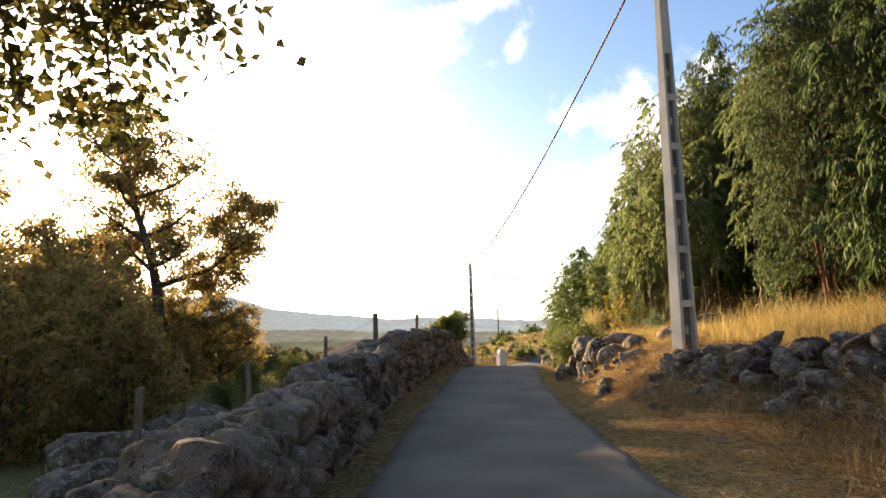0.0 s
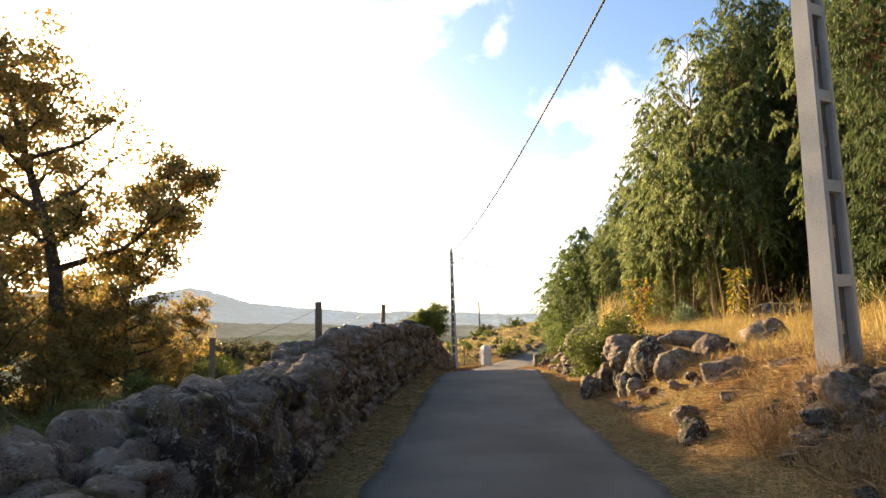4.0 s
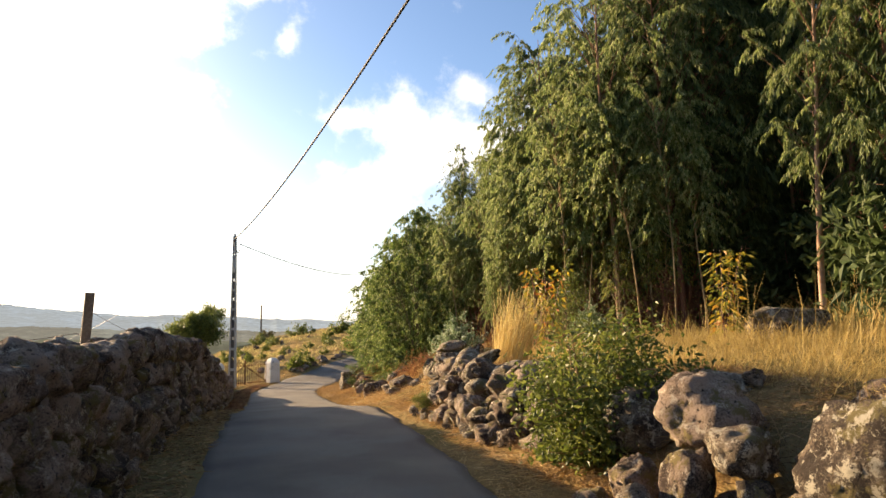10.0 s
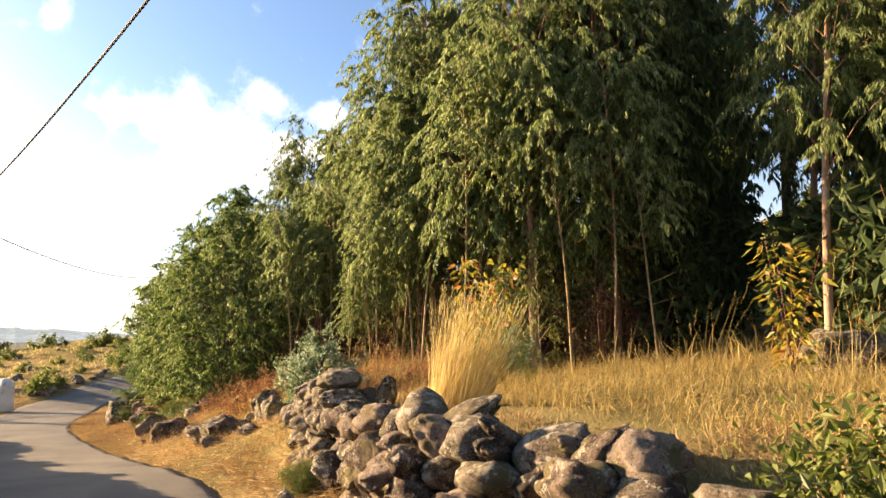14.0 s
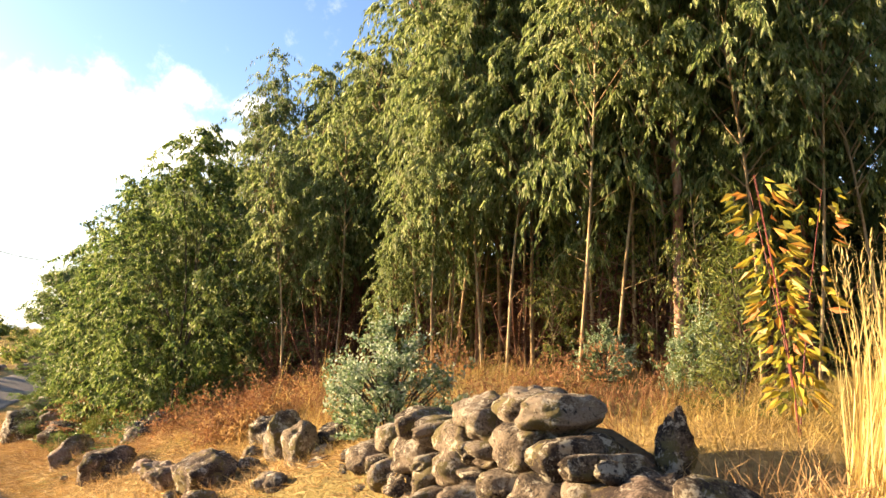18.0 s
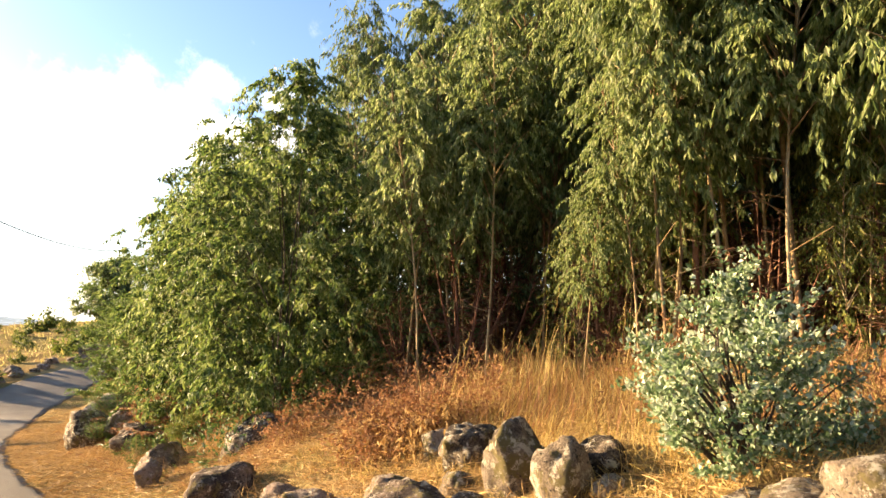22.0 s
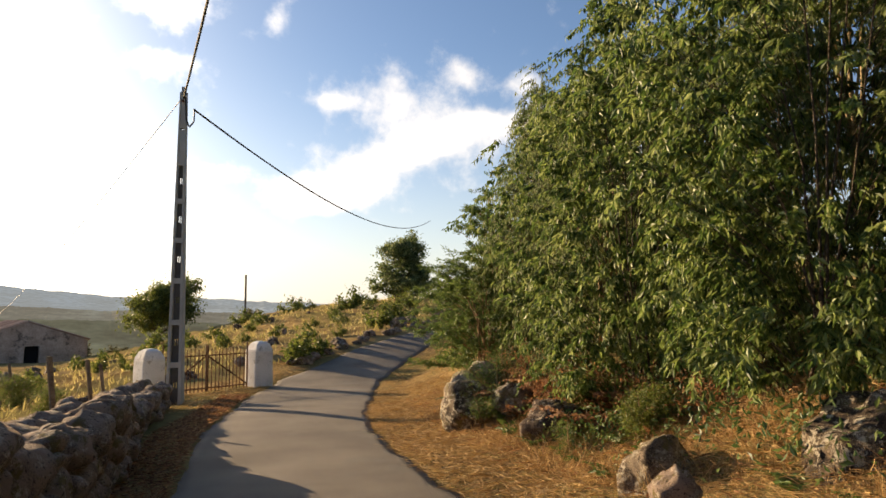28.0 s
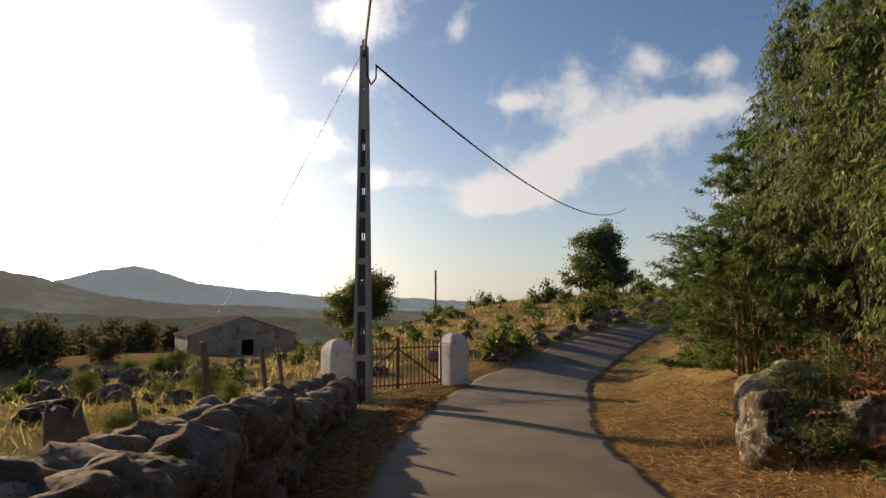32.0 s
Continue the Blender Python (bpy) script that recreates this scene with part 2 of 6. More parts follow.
M_euc_y = leafy("yellow_green_eucalyptus_leaves", [(0.068, 0.102, 0.03), (0.163, 0.212, 0.068), (0.26, 0.305, 0.11), (0.38, 0.395, 0.20)], 0.54, 0.5, spec=0.3)
# Darker leaf copy: shade within the grove is put into the colour.
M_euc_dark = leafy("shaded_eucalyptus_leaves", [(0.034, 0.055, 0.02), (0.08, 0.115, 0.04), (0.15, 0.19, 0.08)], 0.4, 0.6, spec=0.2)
M_juv = leafy("young_eucalyptus_leaves", [(0.034, 0.065, 0.015), (0.088, 0.143, 0.034), (0.19, 0.245, 0.062), (0.33, 0.37, 0.15)], 0.44, 0.46, spec=0.35)
M_weed = leafy("green_weeds", [(0.03, 0.07, 0.02), (0.08, 0.135, 0.04), (0.19, 0.24, 0.07)], 0.3)
M_yellowing = leafy("yellowing_leaves", [(0.09, 0.12, 0.02), (0.24, 0.23, 0.03), (0.42, 0.32, 0.04), (0.42, 0.15, 0.04)])
M_undergreen = leafy("yellow_green_understory_leaves", [(0.06, 0.09, 0.018), (0.13, 0.165, 0.035), (0.24, 0.26, 0.06), (0.36, 0.31, 0.075)], 0.45)
# Paler olive: the haze over far trees is painted into the leaf colour.
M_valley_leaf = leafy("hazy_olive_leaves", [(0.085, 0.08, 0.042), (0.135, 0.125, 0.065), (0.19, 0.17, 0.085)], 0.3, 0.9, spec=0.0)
M_silver = leafy("silver_leaves", [(0.07, 0.125, 0.045), (0.15, 0.225, 0.10), (0.28, 0.35, 0.20), (0.55, 0.59, 0.46)], 0.35)
M_shrub = leafy("shrub_leaves", [(0.045, 0.065, 0.012), (0.11, 0.14, 0.025), (0.21, 0.23, 0.055)])
M_feather = leafy("feathery_leaves", [(0.042, 0.074, 0.018), (0.10, 0.155, 0.038), (0.20, 0.255, 0.07)], 0.42)
M_oak = leafy("oak_leaves", [(0.12, 0.115, 0.03), (0.25, 0.205, 0.058), (0.34, 0.24, 0.08), (0.42, 0.245, 0.09)], 0.62)
M_oak_green = leafy("green_oak_leaves", [(0.04, 0.048, 0.014), (0.09, 0.09, 0.022), (0.18, 0.135, 0.036)], 0.42)
M_green_fern = leafy("green_fern", [(0.05, 0.09, 0.02), (0.10, 0.16, 0.035), (0.18, 0.23, 0.06)], 0.3)
M_fern = leafy("dry_bracken", [(0.11, 0.047, 0.024), (0.25, 0.115, 0.052), (0.42, 0.235, 0.11)], 0.35, 0.85)
M_curl = leafy("withered_leaves", [(0.2, 0.105, 0.04), (0.40, 0.245, 0.095), (0.62, 0.43, 0.19)], 0.35, 0.8)
M_grass = leafy("golden_dry_grass", [(0.22, 0.14, 0.045), (0.40, 0.28, 0.09), (0.60, 0.46, 0.18)], 0.4, 0.7)
M_pale_grass = leafy("pale_tall_grass", [(0.42, 0.30, 0.10), (0.62, 0.48, 0.19), (0.76, 0.64, 0.32)], 0.4, 0.6)
M_straw = leafy("straw_litter", [(0.22, 0.125, 0.05), (0.44, 0.28, 0.115), (0.66, 0.46, 0.21)], 0.15, 0.85)
M_brush = leafy("dead_brush", [(0.13, 0.073, 0.033), (0.31, 0.19, 0.085), (0.52, 0.35, 0.165)], 0.2, 0.9)
M_field = leafy("field_grass", [(0.18, 0.165, 0.05), (0.38, 0.31, 0.11), (0.60, 0.49, 0.21)], 0.45, 0.8)
M_red = leafy("red_stems", [(0.11, 0.02, 0.02), (0.2, 0.04, 0.035)], 0.1)
M_stucco = mat("old_stucco", [(0.25, 0.175, 0.135), (0.43, 0.32, 0.25), (0.59, 0.46, 0.37)], 0.7, 5, 0.95, 0.3, patch=(0.13, 0.10, 0.08), patch_scale=0.8)
M_tile = mat("clay_roof_tiles", [(0.2, 0.12, 0.085), (0.37, 0.235, 0.165), (0.50, 0.35, 0.26)], 1.2, 8, 0.9, 0.3, random=0.2)
M_doorway_shade = mat("doorway_shade", [(0.008, 0.008, 0.009), (0.015, 0.014, 0.014)], 2, 9, 1.0, 0)


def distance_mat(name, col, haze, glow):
    """Far land: its own colour; the lit haze between is painted in as emission."""
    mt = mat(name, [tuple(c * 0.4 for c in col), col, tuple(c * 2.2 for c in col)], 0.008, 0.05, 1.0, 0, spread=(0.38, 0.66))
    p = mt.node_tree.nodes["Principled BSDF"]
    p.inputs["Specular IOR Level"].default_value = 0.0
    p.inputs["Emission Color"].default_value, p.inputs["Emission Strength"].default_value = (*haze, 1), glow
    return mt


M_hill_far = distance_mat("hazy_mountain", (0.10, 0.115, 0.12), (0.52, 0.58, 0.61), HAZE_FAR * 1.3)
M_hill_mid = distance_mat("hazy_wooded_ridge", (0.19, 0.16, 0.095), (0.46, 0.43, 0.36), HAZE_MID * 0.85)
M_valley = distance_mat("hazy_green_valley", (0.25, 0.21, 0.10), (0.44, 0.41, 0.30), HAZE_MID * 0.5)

# ---- mesh helpers ----
rng = np.random.default_rng(7)


def np_mesh(name, V, F, material, smooth=False):
    """A mesh from arrays of points and of equal-sided faces."""
    V, F = np.asarray(V, np.float32), np.asarray(F, np.int32)
    me = bpy.data.meshes.new(name)
    me.vertices.add(len(V)), me.vertices.foreach_set("co", V.ravel())
    k = F.shape[1]
    me.loops.add(F.size), me.loops.foreach_set("vertex_index", F.ravel())
    me.polygons.add(len(F)), me.polygons.foreach_set("loop_start", np.arange(0, F.size, k, dtype=np.int32))
    me.polygons.foreach_set("use_smooth", np.full(len(F), smooth))
    me.update(calc_edges=True)
    me.materials.append(material)
    return me


def piece(name, me, parent=None, label=""):
    ob = new(name, me)
    ob.parent = parent
    return tagged(ob, label) if label else ob


def part(name, bm, material, parent, label=""):
    me = bpy.data.meshes.new(name)
    bm.to_mesh(me), bm.free()
    me.materials.append(material)
    return piece(name, me, parent, label)


def empty(name, m, label, category, group="", kind=""):
    ob = new(name)
    ob.matrix_basis = m
    ob.empty_display_size = 0.2
    return tagged(ob, label, category, group, kind)


def unit(v):
    return v / np.maximum(np.linalg.norm(v, axis=-1, keepdims=True), 1e-9)


def leaf_arrays(P, D, length, width, fold=0.25):
    """Pointed leaves folded along the midrib: at P, along D."""
    n = len(P)
    D = unit(D)
    S = unit(np.cross(D, rng.normal(size=(n, 3))))
    U = np.cross(S, D)
    length, width = np.broadcast_to(length, n)[:, None], np.broadcast_to(width, n)[:, None]
    mid = P + D * length * 0.42
    V = np.stack([P, mid + S * width / 2 + U * width * fold, P + D * length, mid - S * width / 2 + U * width * fold], 1).reshape(-1, 3)
    i = np.arange(n)[:, None] * 4
    F = np.concatenate([i + [0, 1, 2], i + [0, 2, 3]], 1).reshape(-1, 3)
    return V, F


def blade_arrays(P, D, length, width, bend=0.35):
    """Grass blades: two tapering segments that bend over."""
    n = len(P)
    D = unit(D)
    S = unit(np.cross(D, rng.normal(size=(n, 3))))
    B = unit(np.cross(S, D))
    length, width = np.broadcast_to(length, n)[:, None], np.broadcast_to(width, n)[:, None]
    q = P + D * length * 0.55 + B * length * bend * 0.15
    tip = P + D * length + B * length * bend - np.array([0, 0, 1]) * length * bend * 0.3
    V = np.stack([P - S * width / 2, P + S * width / 2, q + S * width * 0.4, q - S * width * 0.4, tip], 1).reshape(-1, 3)
    i = np.arange(n)[:, None] * 5
    F = np.concatenate([i + [0, 1, 2], i + [0, 2, 3], i + [3, 2, 4]], 1).reshape(-1, 3)
    return V, F


def tube(points, radii, sides=7):
    """A tapering tube along points, as arrays of quads."""
    P, n = np.asarray(points, float), len(points)
    T = unit(np.gradient(P, axis=0))
    ref = np.array([0.3, 0.9, 0.1])
    A = unit(np.cross(T, ref))
    B = np.cross(T, A)
    a = np.linspace(0, 2 * np.pi, sides, endpoint=False)
    ring = A[:, None] * np.cos(a)[None, :, None] + B[:, None] * np.sin(a)[None, :, None]
    V = (P[:, None] + ring * np.asarray(radii, float)[:, None, None]).reshape(-1, 3)
    r, c = np.meshgrid(np.arange(n - 1), np.arange(sides), indexing="ij")
    d = (c + 1) % sides
    F = np.stack([r * sides + c, r * sides + d, (r + 1) * sides + d, (r + 1) * sides + c], -1).reshape(-1, 4)
    return V, F


def merged(list_vf):
    V, F, k = [], [], 0
    for v, f in list_vf:
        V.append(v), F.append(np.asarray(f) + k)
        k += len(v)
    return np.concatenate(V), np.concatenate(F)


def box_bm(bm, size, at=(0, 0, 0), bevel=0.0, m=None):
    r = bmesh.ops.create_cube(bm, size=1.0)
    vs = r["verts"]
    bmesh.ops.scale(bm, vec=size, verts=vs)
    if bevel:
        es = list({e for v in vs for e in v.link_edges})
        vs = list({v for f in bmesh.ops.bevel(bm, geom=es, offset=bevel, segments=2, affect="EDGES", profile=0.6)["faces"] for v in f.verts} | {v for v in vs if v.is_valid})
    bmesh.ops.transform(bm, matrix=(m or Matrix()) @ Matrix.Translation(at), verts=vs)
    return vs


# ---- plan ----
Y_G = [-12, 0, 12, 16, 19, 23, 27, 30, 34, 37, 40, 45, 48.6, 52, 56, 61, 68, 90, 130, 400]
Z_G = [1.5, 1.55, 1.55, 1.58, 1.68, 1.66, 1.42, 1.05, 0.68, 0.52, 0.42, 0.22, 0.05, -0.08, 0.1, 0.85, 1.9, 4.0, 6.5, 8]
Y_L = [-12, 0, 7, 11, 16, 20, 26, 34, 38, 40.3, 42.5, 45, 50.4, 54.5, 59.2, 62, 64.5, 68, 80, 130]
X_L = [1.45, 1.42, 1.4, 1.43, 1.6, 1.78, 2.1, 2.5, 2.76, 2.85, 2.94, 3.35, 4.15, 5.45, 8.6, 11.2, 13.9, 18, 33, 95]
Y_R = [-12, 4.4, 10, 14.5, 17, 19.2, 22.7, 26.7, 31, 35.7, 39, 41.7, 44.5, 50, 52.5, 56, 58.5, 60.2, 62.8, 65, 70, 80, 130]
X_R = [4.3, 4.27, 4.2, 4.22, 4.32, 4.45, 4.68, 5.1, 5.4, 5.5, 5.52, 5.7, 6.2, 7.65, 8.3, 9.9, 11.5, 12.6, 14.5, 16.3, 22.5, 36, 100]


def smooth_interp(y, ys, zs):
    d = 0.8
    return (np.interp(y - d, ys, zs) + 2 * np.interp(y, ys, zs) + np.interp(y + d, ys, zs)) / 4


def road_z(y):
    return smooth_interp(y, Y_G, Z_G)


def road_left(y):
    return smooth_interp(y, Y_L, X_L)


def road_right(y):
    return smooth_interp(y, Y_R, X_R)


def rough_noise(x, y):
    return (np.sin(x * 1.7 + 1.3 * np.sin(y * 0.9)) * np.sin(y * 1.3 + 0.7 * np.sin(x * 1.1)) * 0.5 + np.sin(x * 3.9 + y * 2.3 + np.sin(y * 2.1)) * 0.25
            + np.sin(x * 0.31 + 2) * np.sin(y * 0.27 + 1) * 0.8)


def ground_z(x, y):
    x, y = np.asarray(x, float), np.asarray(y, float)
    g, l, r = road_z(y), road_left(y), road_right(y)
    dl, dr = l - x, x - r
    # left fields
    f = np.interp(y, [-12, 20, 30, 50, 80, 115, 200, 500], [1.35, 1.5, 0.9, -0.05, -1.0, -2.0, -8, -40])
    near = g + 0.04
    field = f - 0.012 * np.clip(dl, 0, 120) - 0.06 * np.clip(dl - 40, 0, 500)
    t = np.clip((dl - 0.9) / 1.2, 0, 1)
    left_a = near * (1 - t) + field * t
    left_b = g - 0.108 * np.clip(dl - 1, 0, 300) - 0.04 * np.clip(dl - 120, 0, 500)
    s = np.clip((y - 50) / 10, 0, 1)
    s = s * s * (3 - 2 * s)
    left = left_a * (1 - s) + np.maximum(left_b, -60) * s
    hill = np.interp(x, [-300, -90, -60, -25, -17, -11, -5, 3, 8.4, 14.6, 24, 60], [-30, -8, -4, -2.4, -2.9, -2.7, -1.5, 0.6, 1.9, 2.9, 3.4, 4.6]) - 0.05 * np.clip(y - 105, 0, 400)
    s = np.clip((y - 56) / 34, 0, 1)
    s = s * s * (3 - 2 * s)
    left = left * (1 - s) + np.minimum(hill, g + 0.25) * s
    # right bank
    b0 = np.interp(dr, [0, 0.7, 1.35, 1.9, 2.5, 3.5, 6, 10, 20, 40, 90, 200], [0, 0.1, 0.30, 0.74, 0.94, 1.02, 1.25, 1.5, 2.6, 10, 30, 48])
    b00 = np.interp(dr, [0, 1.4, 2.05, 2.6, 3.2, 4.2, 6, 10, 20, 40, 90, 200], [0, 0.08, 0.22, 0.85, 1.2, 1.3, 1.4, 1.6, 2.6, 10, 30, 48])
    k = np.clip((y - 6) / 3, 0, 1)
    b0 = b00 * (1 - k) + b0 * k
    b1 = np.interp(dr, [0, 0.6, 0.95, 1.5, 2.2, 4, 7, 10, 20, 40, 90, 200], [0, 0.06, 0.2, 0.8, 0.98, 1.12, 1.3, 1.6, 2.6, 10, 30, 48])
    b2 = np.interp(dr, [0, 0.35, 0.7, 1.5, 2.5, 4.3, 7, 20, 40, 90, 200], [0, 0.06, 0.25, 0.55, 0.95, 1.5, 1.8, 3, 10, 30, 48])
    b3 = np.interp(dr, [0, 0.9, 1.4, 2.5, 4, 7, 12, 30, 90, 200], [0, 0.06, 0.2, 0.65, 1.0, 1.5, 2.2, 6, 25, 40])
    b4 = np.interp(dr, [0, 2, 10, 40, 120, 300], [0, 0.15, 1.0, 4, 16, 40])
    w = [np.interp(y, k, v) for k, v in (([11, 14], [1, 0]), ([11, 14, 26, 28.5], [0, 1, 1, 0]), ([26, 28.5, 34, 37], [0, 1, 1, 0]), ([34, 37, 55, 66], [0, 1, 1, 0]), ([55, 66], [0, 1]))]
    right = g + b0 * w[0] + b1 * w[1] + b2 * w[2] + b3 * w[3] + b4 * w[4]
    z = np.where(dl > 0, left, np.where(dr > 0, right, g))
    off = np.clip(np.maximum(dl, dr) - 0.4, 0, 1.5) / 1.5
    far = np.clip(np.maximum(dl, dr) / 60, 0, 1)
    calm = np.clip(1.6 - np.hypot(x, y) / 120, 0, 1)
    z = z + rough_noise(x, y) * (0.07 + 0.28 * far) * off * calm
    far_y = np.clip((y - 160) / 900, 0, 1)
    return z - far_y * 45 - np.where((dl < 0) & (dr < 0), 0.03, 0.0)


def gz(x, y):
    return float(ground_z(x, y))


def grown(a, b, step, reach, rate=1.22):
    mid = list(np.arange(a, b + 1e-6, step))
    lo, hi, d = [a], [b], step
    while hi[-1] < reach:
        d *= rate
        hi.append(hi[-1] + d), lo.append(lo[-1] - d)
    return np.array(lo[:0:-1] + mid + hi[1:])


def build_ground():
    xs, ys = grown(-4, 14, 0.22, 3200), grown(-6, 66, 0.3, 3200)
    X, Y = np.meshgrid(xs, ys)
    V = np.stack([X, Y, ground_z(X, Y)], -1).reshape(-1, 3)
    n = len(xs)
    r, c = np.meshgrid(np.arange(len(ys) - 1), np.arange(n - 1), indexing="ij")
    i = (r * n + c).ravel()
    F = np.stack([i, i + 1, i + n + 1, i + n], -1)
    tagged(new("ground", np_mesh("ground", V, F, M_soil, True)), "dry earth and straw on verges, bank and fields", "ground", kind="structure")


def build_road():
    ys = np.concatenate([np.arange(-12, 70, 0.4), np.arange(70, 131, 3)])
    us = np.array([0, 0.004, 0.06, 0.25, 0.5, 0.75, 0.94, 0.996, 1.0])
    crown = np.array([-0.08, 0.0, 0.015, 0.03, 0.04, 0.03, 0.015, 0.0, -0.08])
    V = []
    for y in ys:
        wob = 0.035 * math.sin(y * 2.3) + 0.03 * math.sin(y * 5.1 + 1)
        wob2 = 0.035 * math.sin(y * 2.9 + 2) + 0.03 * math.sin(y * 6.3)
        l, r, g = float(road_left(y)) + wob, float(road_right(y)) + wob2, float(road_z(y))
        V += [(l + (r - l) * u, y, g + k + 0.012) for u, k in zip(us, crown)]
    n = len(us)
    r, c = np.meshgrid(np.arange(len(ys) - 1), np.arange(n - 1), indexing="ij")
    i = (r * n + c).ravel()
    F = np.stack([i, i + 1, i + n + 1, i + n], -1)
    tagged(new("road", np_mesh("road", V, F, M_asphalt, True)), "narrow dark grey asphalt lane with worn edges", "road", kind="structure")


build_ground()
build_road()


# ---- distance ----
def ridge(name, dist, a0, a1, heights, material, base, label):
    """A mountain ridge on an arc round the start; heights are (degrees, metres)."""
    az = np.linspace(a0, a1, 900)
    h = np.interp(az, [k for k, _ in heights], [v for _, v in heights])
    h = h + dist * np.array([0.0035 * noise.noise((a * 0.21, dist, 0)) + 0.0022 * noise.noise((a * 0.55, dist, 3)) + 0.0011 * noise.noise((a * 1.7, dist, 5)) + 0.0009 * noise.noise((a * 6.0, dist, 9)) + 0.0006 * abs(noise.noise((a * 17.0, dist, 11))) for a in az])
    V = []
    for k, (rr, q) in enumerate(((dist, 1.0), (dist * 0.93, 0.6), (dist * 0.8, 0.22), (dist * 0.62, 0.0))):
        for a, hh in zip(az, h):
            t = math.radians(a)
            w = 1 + 0.5 * q * (1 - q) * noise.noise((a * 0.16, k * 1.7, dist))
            V.append((rr * math.sin(t), rr * math.cos(t), base + (hh - base) * q * w))
    n = len(az)
    F = [(k * n + i, k * n + i + 1, (k + 1) * n + i + 1, (k + 1) * n + i) for k in range(3) for i in range(n - 1)]
    tagged(new(name, np_mesh(name, V, F, material, True)), label, "mountain", kind="structure")


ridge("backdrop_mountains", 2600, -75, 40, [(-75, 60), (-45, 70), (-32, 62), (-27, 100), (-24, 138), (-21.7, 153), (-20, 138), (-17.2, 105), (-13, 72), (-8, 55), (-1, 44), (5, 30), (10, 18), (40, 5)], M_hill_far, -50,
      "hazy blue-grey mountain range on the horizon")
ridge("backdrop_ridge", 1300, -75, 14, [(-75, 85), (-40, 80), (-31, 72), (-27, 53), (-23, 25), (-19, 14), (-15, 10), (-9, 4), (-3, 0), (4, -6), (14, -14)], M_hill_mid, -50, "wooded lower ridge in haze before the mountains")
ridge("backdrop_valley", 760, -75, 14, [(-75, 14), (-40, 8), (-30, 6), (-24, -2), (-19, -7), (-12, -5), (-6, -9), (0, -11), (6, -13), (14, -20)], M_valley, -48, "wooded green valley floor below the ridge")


# ---- rocks ----
def rock_mesh(name, seed, subdiv, material, rough=0.2, tilt=0.2, hard=13.0):
    """A field stone: a tilted block with broken corners and rounded edges, pitted all over."""
    bm = bmesh.new()
    bmesh.ops.create_icosphere(bm, subdivisions=subdiv, radius=1.0)
    r = random.Random(seed)
    planes = []
    for ax in range(3):
        for sg in (-1, 1):
            d = Vector((r.gauss(0, tilt), r.gauss(0, tilt), r.gauss(0, tilt)))
            d[ax] += sg
            planes.append((*d.normalized(), r.uniform(0.36, 0.48)))
    for _ in range(8):
        d = Vector((r.gauss(0, 1), r.gauss(0, 1), r.gauss(0, 1))).normalized()
        planes.append((*d, r.uniform(0.40, 0.54)))
    A = np.array(planes)
    D = np.array([v.co[:] for v in bm.verts])
    D = unit(D)
    q = np.maximum(D @ A[:, :3].T, 0) / A[:, 3]
    R = np.minimum((q ** hard).sum(1) ** (-1 / hard), 0.54)
    o = Vector((seed * 7.1, 3.3, 1.9))
    for v, d, k in zip(bm.verts, D, R):
        p = Vector(d * k)
        f = noise.noise(p * 3.1 + o) * 0.55 + noise.noise(p * 7.0 + o) * 0.42 - abs(noise.noise(p * 11 + o)) * 0.5 + noise.noise(p * 23 + o) * 0.2
        v.co = p * (1 + rough * f)
    me = bpy.data.meshes.new(name)
    bm.to_mesh(me), bm.free()
    for p in me.polygons:
        p.use_smooth = True
    me.materials.append(material)
    return me


WALL_ROCKS = [rock_mesh("stone", i, 4, M_rock_dark, 0.3, 0.32, 22.0) for i in range(9)]
BANK_ROCKS = [rock_mesh("stone", 20 + i, 3, M_rock, 0.24, 0.34, 22.0) for i in range(10)]
BOULDERS = [rock_mesh("boulder", 40 + i, 4, M_rock, 0.26, 0.32, 20.0) for i in range(8)]
BOULDERS_DARK = [rock_mesh("boulder", 60 + i, 4, M_rock_dark, 0.28, 0.32, 20.0) for i in range(5)]
COARSE_DARK = [rock_mesh("stone", 10 + i, 3, M_rock_dark, 0.3, 0.32, 22.0) for i in range(7)]
FITTED_ROCKS = [rock_mesh("stone", 120 + i, 4, M_rock, 0.2, 0.32, 24.0) for i in range(10)]
COARSE = [rock_mesh("stone", 20 + i, 2, M_rock, 0.25) for i in range(6)]
LOW = random.Random(5)


